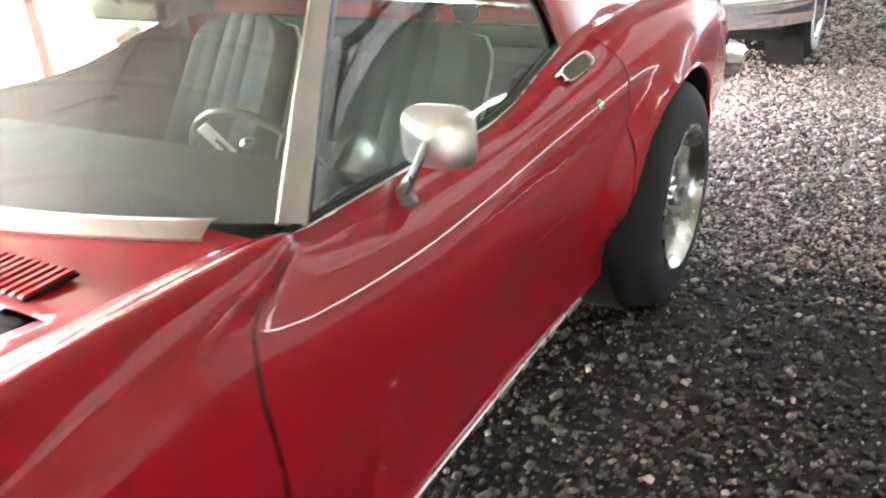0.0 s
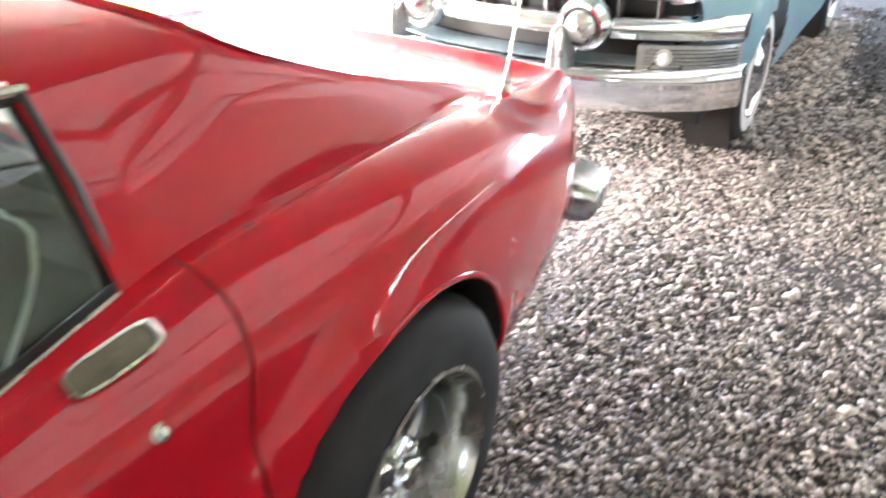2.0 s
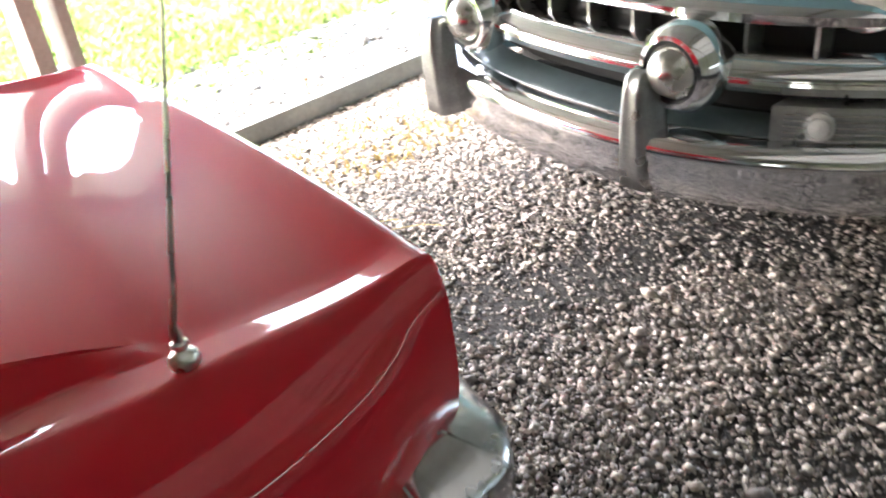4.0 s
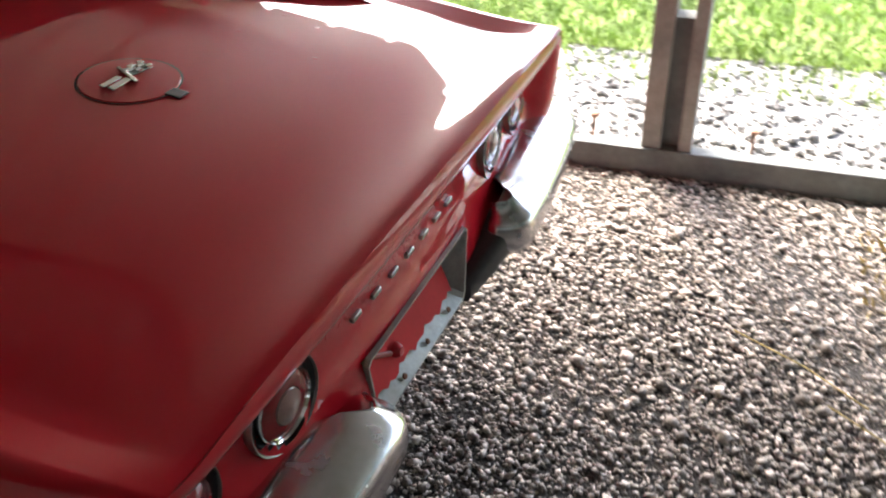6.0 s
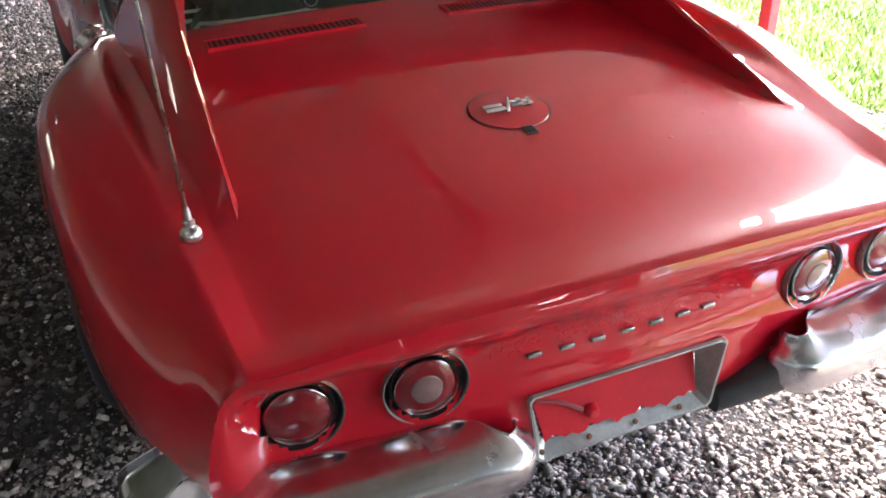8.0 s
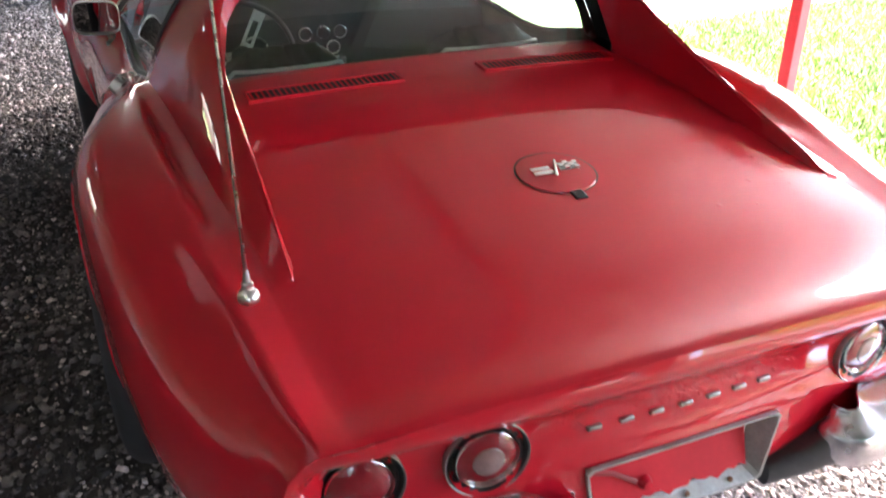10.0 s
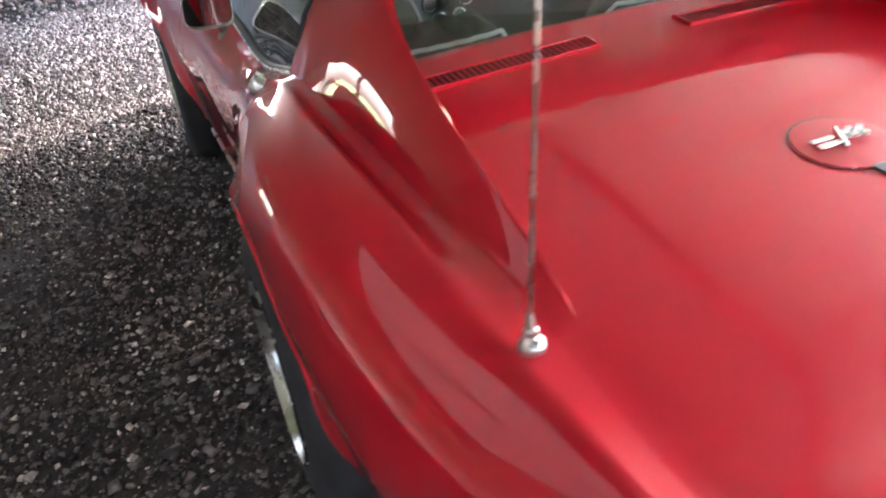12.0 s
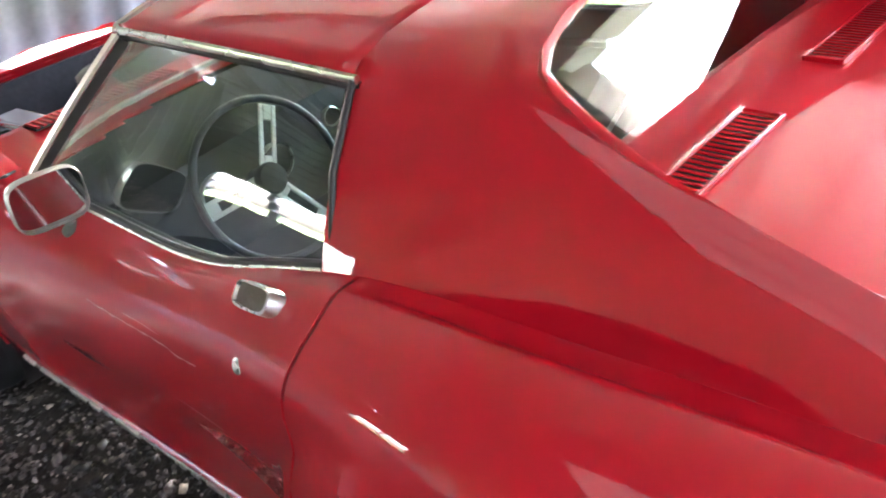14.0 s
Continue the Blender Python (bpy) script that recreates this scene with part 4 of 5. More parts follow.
# dashboard
bm = bmesh.new()
prof = [(1.30, 0.60), (1.28, 0.74), (1.32, 0.86), (1.42, 0.89), (1.60, 0.885), (1.76, 0.88)]
grid(bm, [[Vector((x - 0.02 * abs(y) * 2, y, z - 0.02 * (abs(y) / .7) ** 2)) for x, z in prof] for y in np.linspace(-0.70, 0.70, 23)])
dash = part("dashboard", bm, PADDING, coupe, "dark padded dashboard")
solid(dash, 0.02)
for y, z, r in ((.45, .76, .05), (.27, .76, .05), (.07, .80, .027), (.0, .80, .027), (-.07, .80, .027), (.04, .74, .027), (-.04, .74, .027)):
    bm = bmesh.new()
    lathe(bm, [(r, -0.004), (r, 0.010), (r * 0.90, 0.011), (r * 0.86, 0.004)], Matrix.Translation((1.275, y, z)) @ pose(0, 0, 0, 0, -90, 0), 24)
    gauge = part("gauge", bm, DULL, dash, "round gauge with a bright bezel")
    bm = bmesh.new()
    lathe(bm, [(r * 0.88, 0.005), (0.0005, 0.005)], Matrix.Translation((1.275, y, z)) @ pose(0, 0, 0, 0, -90, 0), 24)
    block(bm, (1.2685, y - r * 0.06, z), (1.2698, y + r * 0.06, z + r * 0.7))
    part("face", bm, BLACK, gauge, "black gauge face")
box("radio", (1.262, -0.09, 0.64), (1.30, 0.09, 0.70), DULL, dash, 0.004, "bright radio face")
# steering wheel
sm = Matrix.Translation((1.215, 0.332, 0.752)) @ pose(0, 0, 0, 0, -68, 0)
bm = bmesh.new()
ring = [sm @ Vector((0.200 * math.cos(a), 0.200 * math.sin(a), 0)) for a in np.linspace(0, 2 * math.pi, 49)]
tube(bm, ring, 0.0095, 10, ends=False)
wheel = part("steering_wheel", bm, RIM_GREY, coupe, "black steering wheel with slotted metal spokes")
for a in (90, 210, 330):
    bm = bmesh.new()
    mm = sm @ pose(0, 0, 0, 0, 0, a)
    for lo, hi in (((.03, -.023, -.02), (.19, -.011, -.014)), ((.03, .011, -.02), (.19, .023, -.014)), ((.15, -.011, -.02), (.19, .011, -.014)), ((.03, -.011, -.02), (.06, .011, -.014))):
        block(bm, lo, hi, mm)
    part("spoke", bm, SATIN, wheel, "brushed metal spoke", bevel=0.002)
bm = bmesh.new()
lathe(bm, [(0.04, -0.03), (0.042, 0.0), (0.036, 0.012), (0.0005, 0.016)], sm, 24)
part("hub", bm, BLACK, wheel)
rod("column", [sm @ Vector((0, 0, -0.03)), (1.34, 0.36, 0.74)], 0.03, BLACK, wheel, 12)
rod("gear_lever", [(0.98, 0.02, 0.55), (0.95, 0.03, 0.70)], 0.008, CHROME, coupe, 8)
bm = bmesh.new()
bmesh.ops.create_uvsphere(bm, u_segments=16, v_segments=10, radius=0.024, matrix=Matrix.Translation((0.95, 0.03, 0.715)))
part("gear_knob", bm, CHROME, coupe, "bright round gear knob")
# inside mirror
rod("mirror_stalk", [(1.30, 0, 1.19), (1.24, 0, 1.14)], 0.006, BLACK, coupe)
box("inside_mirror", (1.205, -0.11, 1.10), (1.235, 0.11, 1.15), BLACK, coupe, 0.01)

# door mirror
bm = bmesh.new()
mm = Matrix.Translation((1.255, 0.822, 0.930)) @ pose(0, 0, 0, 3, -4, -4)
rows = []
for d, s in ((0.0, 0.972), (0.004, 1.0), (0.022, 1.0), (0.040, 0.86), (0.052, 0.55), (0.056, 0.05)):
    ring = []
    for k in range(40):
        a = 2 * math.pi * k / 40
        ring.append(mm @ Vector((d, 0.078 * s * math.copysign(abs(math.cos(a)) ** 0.5, math.cos(a)), 0.060 * s * math.copysign(abs(math.sin(a)) ** 0.5, math.sin(a)))))
    rows.append(ring)
vs = grid(bm, rows, close=True)
bm.faces.new(vs[-1])
mirror = part("door_mirror", bm, SATIN, coupe, "bright metal door mirror on a stalk")
bm = bmesh.new()
bm.faces.new([bm.verts.new(p) for p in [mm @ Matrix.Translation((0.006, 0, 0)) @ pose(0, 0, 0, 0, -6, 0) @ Vector((0.0, 0.075 * math.copysign(abs(math.cos(2 * math.pi * k / 40)) ** 0.5, math.cos(2 * math.pi * k / 40)), 0.058 * math.copysign(abs(math.sin(2 * math.pi * k / 40)) ** 0.5, math.sin(2 * math.pi * k / 40)))) for k in range(40)]])
MIRROR = material("mirror_glass", (0.5, 0.48, 0.48), 0.02, 1.0)
part("mirror_glass", bm, MIRROR, mirror, "mirror glass", smooth=False)
rod("stalk", [mm @ Vector((0.05, 0.0, 0.0)), (1.33, 0.80, 0.880), (1.338, 0.772, 0.835)], [0.008, 0.009, 0.014], GUARD_GREY, mirror, 12)
bm = bmesh.new()
lathe(bm, [(0.034, -0.003), (0.032, 0.008), (0.016, 0.016), (0.0005, 0.018)], Matrix.Translation((1.338, 0.769, 0.824)) @ pose(0, 0, 0, -18, 0, 0), 20)
part("foot", bm, GUARD_GREY, mirror)

# cowl, hood opening, engine bay, nose
HOOD_MID = spline([1.66, 1.85, 2.1, 2.5, 3.0, 3.4], [.885, .895, .915, .925, .87, .735])


def top_z(x, y):
    s = side_points(x)[-1]
    e, ze, zc = s[0], s[1], float(HOOD_MID(x))
    return ze + (zc - ze) * (1 - (y / e) ** 2)


bm = bmesh.new()
rows = []
for x in [s for s in STATIONS if s >= CABIN_FRONT]:
    e = float(side_points(x)[-1][0])
    rows.append([Vector((x, e * f, top_z(x, e * f))) for f in np.linspace(-1, 1, 61)])
grid(bm, rows, flip=True)
gone = [f for f in bm.faces if all(1.985 <= v.co.x <= 3.12 and abs(v.co.y) < 0.655 for v in f.verts) or all(v.co.x < BASE(v.co.y / 0.735).x - 0.02 and abs(v.co.y) < 0.70 for v in f.verts)]
bmesh.ops.delete(bm, geom=gone, context="FACES")
solid(part("front_clip", bm, RED, coupe, angle=50), 0.004)
bm = bmesh.new()
w = [Vector((3.40, y, z)) for y, z in side_points(3.4)]
nose_rows = [[Vector((3.40 + 0.10 * math.sin(math.pi * k / 8) * (1 - f * f * 0.6), f * float(np.interp(z, [0.45, 0.52, 0.60, 0.68, 0.73], [.62, .66, .68, .64, .50])), z)) for f in np.linspace(-1, 1, 25)] for k, z in [(k, 0.45 + 0.28 * k / 8) for k in range(9)]]
grid(bm, nose_rows)
solid(part("nose", bm, RED, coupe), 0.004)
# louvres in the cowl
for y0, y1 in ((0.12, 0.58), (-0.58, -0.12)):
    bm = bmesh.new()
    zc = top_z(1.95, 0.3) + 0.003
    vent = None
    me = None
    for k in range(24):
        y = y0 + (y1 - y0) * (k + 0.5) / 24
        if vent is None:
            block(bm, (1.895, y0, zc - 0.006), (1.985, y1, zc - 0.001))
            vent = part("cowl_vent", bm, DARK, coupe, "louvred cowl vent", smooth=False)
            bm = bmesh.new()
            block(bm, (-0.043, -0.0045, -0.001), (0.043, 0.0045, 0.004))
            s = part("louvre", bm, RED, vent, bevel=0)
            me = s.data
        else:
            s = new("louvre", me)
            s.parent = vent
        s.location = (1.94, y, zc)
# engine bay
bay = [((2.0, -0.60, 0.35), (2.02, 0.60, 0.885)), ((2.02, -0.62, 0.35), (3.12, -0.60, 0.84)), ((2.02, 0.60, 0.35), (3.12, 0.62, 0.84)), ((3.10, -0.60, 0.35), (3.12, 0.60, 0.80)), ((2.02, -0.60, 0.33), (3.12, 0.60, 0.36))]
for lo, hi in bay:
    box("bay_wall", lo, hi, DARK, coupe, 0.003)
box("engine_block", (2.15, -0.24, 0.40), (2.75, 0.24, 0.70), DARK, coupe, 0.03)
bm = bmesh.new()
lathe(bm, [(0.0005, 0.07), (0.06, 0.068), (0.19, 0.06), (0.205, 0.05), (0.205, 0.0), (0.19, -0.01)], Matrix.Translation((2.42, 0, 0.80)), 40)
part("air_cleaner", bm, BLACK, coupe, "round black air cleaner")
for sgn in (1, -1):
    bm = bmesh.new()
    block(bm, (2.22, sgn * 0.42 - 0.06, 0.70), (2.62, sgn * 0.42 + 0.06, 0.81))
    part("rocker_cover", bm, CHROME, coupe, "chrome rocker cover", bevel=0.02)
# raised hood
hm = Matrix.Translation((3.14, 0, 0.84)) @ pose(0, 0, 0, 0, 62, 0)
bm = bmesh.new()
rows = []
for i in range(16):
    u = -1.10 * i / 15
    rows.append([hm @ Vector((u, y, 0.05 * math.exp(-(y / 0.25) ** 2) + 0.02 * (1 - (y / .57) ** 2))) for y in np.linspace(-0.57, 0.57, 25)])
grid(bm, rows)
hood = solid(part("hood", bm, RED, coupe, "raised red hood"), 0.012)
bm = bmesh.new()
rows = []
for i in range(12):
    u = -0.04 - 1.02 * i / 11
    rows.append([hm @ Vector((u, y, -0.012 + 0.035 * math.exp(-(y / 0.25) ** 2) - 0.02 * math.cos(3 * math.pi * y / .54) ** 2)) for y in np.linspace(-0.54, 0.54, 31)])
grid(bm, rows)
part("hood_lining", bm, HOOD_GREY, hood, "grey moulded hood underside")

# wheels
def coupe_wheel(m):
    m = m @ Matrix.Scale(1.066, 4)
    bm = bmesh.new()
    prof = [(0.205, 0.02), (0.215, 0.0), (0.26, -0.004), (0.305, 0.008), (0.328, 0.03), (0.337, 0.055), (0.339, 0.10), (0.339, 0.18), (0.337, 0.22), (0.325, 0.248), (0.29, 0.262), (0.21, 0.25)]
    lathe(bm, prof, m, 72)
    wheel = part("wheel", bm, RUBBER, coupe, "wide black tyre on a polished alloy rim")
    for k in range(3):
        bm = bmesh.new()
        lathe(bm, [(0.3393, 0.075 + k * 0.055), (0.3405, 0.078 + k * 0.055), (0.3405, 0.112 + k * 0.055), (0.3393, 0.115 + k * 0.055)], m, 72)
        part("tread_rib", bm, RUBBER, wheel)
    bm = bmesh.new()
    lathe(bm, [(0.214, 0.004), (0.216, -0.004), (0.209, -0.006), (0.199, 0.006), (0.190, 0.02), (0.183, 0.05), (0.180, 0.12), (0.175, 0.19), (0.0005, 0.20)], m, 64)
    part("rim", bm, DULL, wheel, "polished deep-dish rim")
    for k in range(5):
        a = m @ pose(0, 0, 0, 0, 0, 72 * k + 20)
        bm = bmesh.new()
        rows = []
        for r, w, z in ((0.035, 0.030, 0.062), (0.07, 0.027, 0.062), (0.12, 0.024, 0.075), (0.165, 0.027, 0.095), (0.184, 0.036, 0.11)):
            rows.append([a @ Vector((r, -w, z + 0.04)), a @ Vector((r, -w, z + 0.012)), a @ Vector((r, -w * 0.6, z)), a @ Vector((r, w * 0.6, z)), a @ Vector((r, w, z + 0.012)), a @ Vector((r, w, z + 0.04))])
        grid(bm, rows, close=True)
        part("spoke", bm, GUARD_GREY, wheel, "grey cast alloy spoke", bevel=0.003)
    bm = bmesh.new()
    lathe(bm, [(0.062, 0.10), (0.062, 0.062), (0.050, 0.050), (0.036, 0.047), (0.034, 0.030), (0.028, 0.024), (0.0005, 0.022)], m, 32)
    part("centre_cap", bm, CHROME, wheel, "chrome centre cap")
    for k in range(5):
        a = m @ pose(0, 0, 0, 0, 0, 72 * k + 56)
        bm = bmesh.new()
        lathe(bm, [(0.0005, 0.040), (0.007, 0.042), (0.010, 0.048), (0.010, 0.065)], a @ Matrix.Translation((0.052, 0, 0)), 8)
        part("wheel_nut", bm, CHROME, wheel)


for wx, wz in WHEELS:
    for sgn in (1, -1):
        out = 0.975 if wx < 1 else 0.945
        coupe_wheel(Matrix.Translation((wx, sgn * out, wz)) @ pose(0, 0, 0, 90 * sgn, 0, 0))

# ---- the open shed: its long axis turned a little against the coupe ----
SHED = Matrix.Translation((-0.9, -1.62, 0)) @ pose(0, 0, 0, 0, 0, 3.6)


def shed(x, y, z):
    return SHED @ Vector((x, y, z))


def sheet(name, x0, x1, y0, y1, z, mat, nx, ny, label, rough=0.0):
    bm = bmesh.new()
    rows = [[shed(x, y, z + rough * noise.noise((x * 1.7, y * 1.7, 3.1))) for y in np.linspace(y0, y1, ny)] for x in np.linspace(x0, x1, nx)]
    grid(bm, rows, flip=True)
    return tagged(part(name, bm, mat), label=label, kind="structure")


# ground: one sheet to the horizon, gravel bed within the shed, pale strip along its open side
tagged(part("ground", (lambda b: (grid(b, [[Vector((x, y, -0.06)) for y in (-900, -60, -6, 6, 60, 900)] for x in (-900, -60, -6, 6, 60, 900)], flip=True), b)[1])(bmesh.new()), SOIL), label="green lawn and meadow round the shed", kind="structure")
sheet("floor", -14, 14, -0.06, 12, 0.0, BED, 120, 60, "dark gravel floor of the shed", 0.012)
sheet("gravel_strip", -14, 14, -1.25, -0.06, -0.03, PALE_STONE, 120, 10, "pale gravel strip outside the shed", 0.01)
sheet("yard_front", 14.0, 40, -2, 14, -0.01, PALE_STONE, 30, 20, "pale sunlit gravel yard before the shed", 0.02)
# unseen; added so that reflections of the open rear come out pale
sheet("added_rear_yard", -45, -14.0, -2, 14, -0.01, PALE_STONE, 30, 20, "unseen pale yard added behind the shed to whiten reflections", 0.02)
sheet("lawn", -14, 14, -16, -1.2, -0.02, SOIL, 90, 60, "bright green mown lawn beside the shed", 0.03)

# base board and posts on the open side
bm = bmesh.new()
block(bm, (-13, -0.015, -0.05), (13, 0.045, 0.10), SHED)
tagged(part("base_board", bm, WOOD_DARK, bevel=0.004), label="weathered dark timber base board along the open side", category="base board")


def post(x, mats, red):
    ob = thing("red_post" if red else "timber_post", label="red painted shed post" if red else "grey weathered double-board shed post", category="post", group="" if red else "shed posts")
    for lo, hi in (((-0.085, -0.10, 0.02), (-0.040, 0.06, 1.5)), ((0.020, -0.10, 0.02), (0.085, 0.06, 1.5))) if not red else (((-0.026, -0.03, 0.02), (0.026, 0.018, 1.5)),):
        bm = bmesh.new()
        block(bm, lo, hi, SHED @ Matrix.Translation((x, -0.03, 0)))
        part("board" if not red else "shaft", bm, mats, ob, bevel=0.004)
    if not red:
        bm = bmesh.new()
        block(bm, (-0.040, -0.06, 0.02), (0.020, 0.02, 0.55), SHED @ Matrix.Translation((x, -0.03, 0)))
        part("spacer", bm, WOOD_DARK, ob)


for x in (-6.3, -3.35, -0.38, 4.6):
    post(x, WOOD, False)
post(1.295, POST_RED, True)
for x in (-0.12, -0.66, -2.1, -1.4):
    bm = bmesh.new()
    lathe(bm, [(0.006, 0.0), (0.006, 0.075), (0.014, 0.076), (0.014, 0.088), (0.0005, 0.09)], SHED @ Matrix.Translation((x, -0.03, 0.09)), 8)
    tagged(part("bolt", bm, RUST), label="rusty bolt standing in the base board", category="bolt", group="base board bolts")

# lean-to roof, low on the open side, ribbed, on purlins
def roof_at(y):
    return 1.56 + 0.29 * (y + 0.3)


def roof_strip(b, k0, k1, y0=-0.35, y1=6.3):
    rows = []
    for k in range(k0, k1):
        for d, o in ((0, 0), (0.22, 0), (0.24, 0.03), (0.28, 0.03)):
            rows.append([shed(0.3 * k + d, y, roof_at(y) + o) for y in np.linspace(y0, y1, 8)])
    rows.append([shed(0.3 * k1, y, roof_at(y)) for y in np.linspace(y0, y1, 8)])
    grid(b, rows)


bm, pale = bmesh.new(), bmesh.new()
roof_strip(bm, -46, 46, -0.35, 2.8)
# unseen translucent sheets over the left half, added to light the coupe's side
roof_strip(pale, -46, 6, 2.8, 6.3)
roof_strip(bm, 6, 46, 2.8, 6.3)
tagged(part("added_roof_light", pale, TRANSLUCENT, smooth=False), label="unseen translucent roof sheets, added to light the coupe's left side", kind="structure")
tagged(solid(part("ceiling", bm, CEIL, smooth=False), 0.02, 1.0), label="ribbed pale sheet metal roof", kind="structure")
for y in (-0.02, 1.2, 2.4, 3.6, 4.8, 6.1):
    bm = bmesh.new()
    h = 0.10 if y < 0.5 else 0.045
    block(bm, (-13.8, y - 0.025, roof_at(y) - h), (13.8, y + 0.025, roof_at(y) - 0.01), SHED)
    tagged(part("purlin", bm, WOOD, bevel=0.003), label="long grey timber roof purlin", category="purlin", group="roof purlins")
for x in (-6.3, -3.35, -0.38, 2.1, 4.6, 7.5):
    bm = bmesh.new()
    rows = [[shed(x + dx, y, roof_at(y) - 0.045 - dz) for dx, dz in ((-0.02, 0), (0.02, 0), (0.02, 0.14), (-0.02, 0.14))] for y in (-0.1, 2.0, 4.0, 6.2)]
    grid(bm, rows, close=True)
    tagged(part("rafter", bm, WOOD), label="sloping grey timber roof rafter", category="rafter", group="roof rafters")
for x in (-6.3, -0.4, 4.6, 9.5):
    bm = bmesh.new()
    block(bm, (x - 0.07, 5.9, -0.02), (x + 0.07, 6.04, roof_at(6.0) - 0.13), SHED)
    tagged(part("tall_post", bm, WOOD, bevel=0.004), label="tall grey timber post carrying the roof", category="post", group="tall posts")


def ribbed_wall(name, along, across, a0, a1, z1, label):
    bm = bmesh.new()
    rows = []
    k = 0
    a = a0
    while a < a1:
        for d, o in ((0, 0), (0.2, 0), (0.215, 0.02), (0.255, 0.02), (0.27, 0)):
            p = (a + d, across + o) if along == "x" else (across + o, a + d)
            rows.append([shed(p[0], p[1], z) for z in (-0.02, z1 * 0.5, z1)])
        a += 0.3
    grid(bm, rows)
    return tagged(solid(part(name, bm, METAL_WALL, smooth=False), 0.01), label=label, kind="structure")


bm = bmesh.new()
rows = []
WALL_X = (-13.0, -6.0, -3.2, -3.08, -0.6, 6.9, 7.95, 8.07, 9.1, 10.0)
for k in range(0, 18):
    for d, o in ((0, 0), (0.08, 0.015), (0.165, 0.03), (0.17, 0.05), (0.2, 0.05)):
        rows.append([shed(x, 6.1 + o, 0.2 * k + d) for x in WALL_X])
grid(bm, rows, keep=lambda i, j: not ((4 <= i // 5 < 7 and j in (5, 7)) or (i == 25 and j in (1, 3))))
tagged(solid(part("wall_left", bm, METAL_WALL, smooth=False), 0.01), label="pale horizontal lap siding wall with open window bays", kind="structure")
ribbed_wall("wall_front", "y", 9.9, 2.4, 6.1, 3.2, "ribbed galvanised front wall beside the opening")
ribbed_wall("wall_rear", "y", -13.8, 0.0, 2.2, 3.2, "ribbed galvanised end wall of the shed")

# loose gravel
def dark_patch(x, y):
    """How dark the gravel is: a patch along the driver's side, one at the rear, both ragged."""
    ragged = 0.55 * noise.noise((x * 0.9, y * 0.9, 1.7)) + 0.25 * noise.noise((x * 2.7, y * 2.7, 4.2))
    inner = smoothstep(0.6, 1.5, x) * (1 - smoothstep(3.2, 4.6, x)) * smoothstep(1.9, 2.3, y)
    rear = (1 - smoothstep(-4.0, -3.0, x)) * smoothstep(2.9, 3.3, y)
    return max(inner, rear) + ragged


def stones(name, n, area, size, mat, label, seed, z=0.0, keep=None):
    rng = np.random.default_rng(seed)
    ico = np.array([(1, 0, 0), (-0.5, 0.87, 0.1), (-0.5, -0.87, -0.1), (0.55, 0.6, 0.8), (-1.0, 0.05, 0.75), (0.5, -0.65, 0.8), (0.1, 0.0, -0.8)])
    tri = np.array([(3, 4, 5), (0, 3, 5), (0, 1, 3), (1, 4, 3), (1, 2, 4), (2, 5, 4), (2, 0, 5), (1, 0, 6), (2, 1, 6), (0, 2, 6)])
    x0, x1, y0, y1 = area
    px, py = rng.uniform(x0, x1, n), rng.uniform(y0, y1, n)
    if keep:
        ok = np.array([keep(dark_patch(x, y), f) for x, y, f in zip(px, py, rng.random(n))])
        px, py = px[ok], py[ok]
        n = len(px)
    s = size * np.exp(rng.normal(0, 0.38, n))
    shape = s[:, None] * rng.uniform(0.6, 1.25, (n, 3)) * np.array([1, 1, 0.7])
    a = rng.uniform(0, 2 * np.pi, n)
    tilt = rng.normal(0, 0.5, n)
    v = ico[None] * shape[:, None, :] * (1 + rng.normal(0, 0.16, (n, 7, 1)))
    y_, z_ = v[..., 1] * np.cos(tilt)[:, None] - v[..., 2] * np.sin(tilt)[:, None], v[..., 1] * np.sin(tilt)[:, None] + v[..., 2] * np.cos(tilt)[:, None]
    x_ = v[..., 0] * np.cos(a)[:, None] - y_ * np.sin(a)[:, None]
    y_ = v[..., 0] * np.sin(a)[:, None] + y_ * np.cos(a)[:, None]
    co = np.stack([x_ + px[:, None], y_ + py[:, None], z_ + z + shape[:, 2:3] * 0.35], -1).reshape(-1, 3)
    c, sn = math.cos(radians(3.6)), math.sin(radians(3.6))
    co = np.stack([co[:, 0] * c - co[:, 1] * sn - 0.9, co[:, 0] * sn + co[:, 1] * c - 1.62, co[:, 2]], -1)
    faces = (tri[None] + 7 * np.arange(n)[:, None, None]).reshape(-1, 3)
    me = bpy.data.meshes.new(name)
    me.vertices.add(len(co))
    me.vertices.foreach_set("co", co.ravel())
    me.loops.add(faces.size)
    me.loops.foreach_set("vertex_index", faces.ravel())
    me.polygons.add(len(faces))
    me.polygons.foreach_set("loop_start", np.arange(0, faces.size, 3))
    me.update(calc_edges=True)
    me.materials.append(mat)
    return tagged(new(name, me), label=label, category="gravel", kind="stuff")


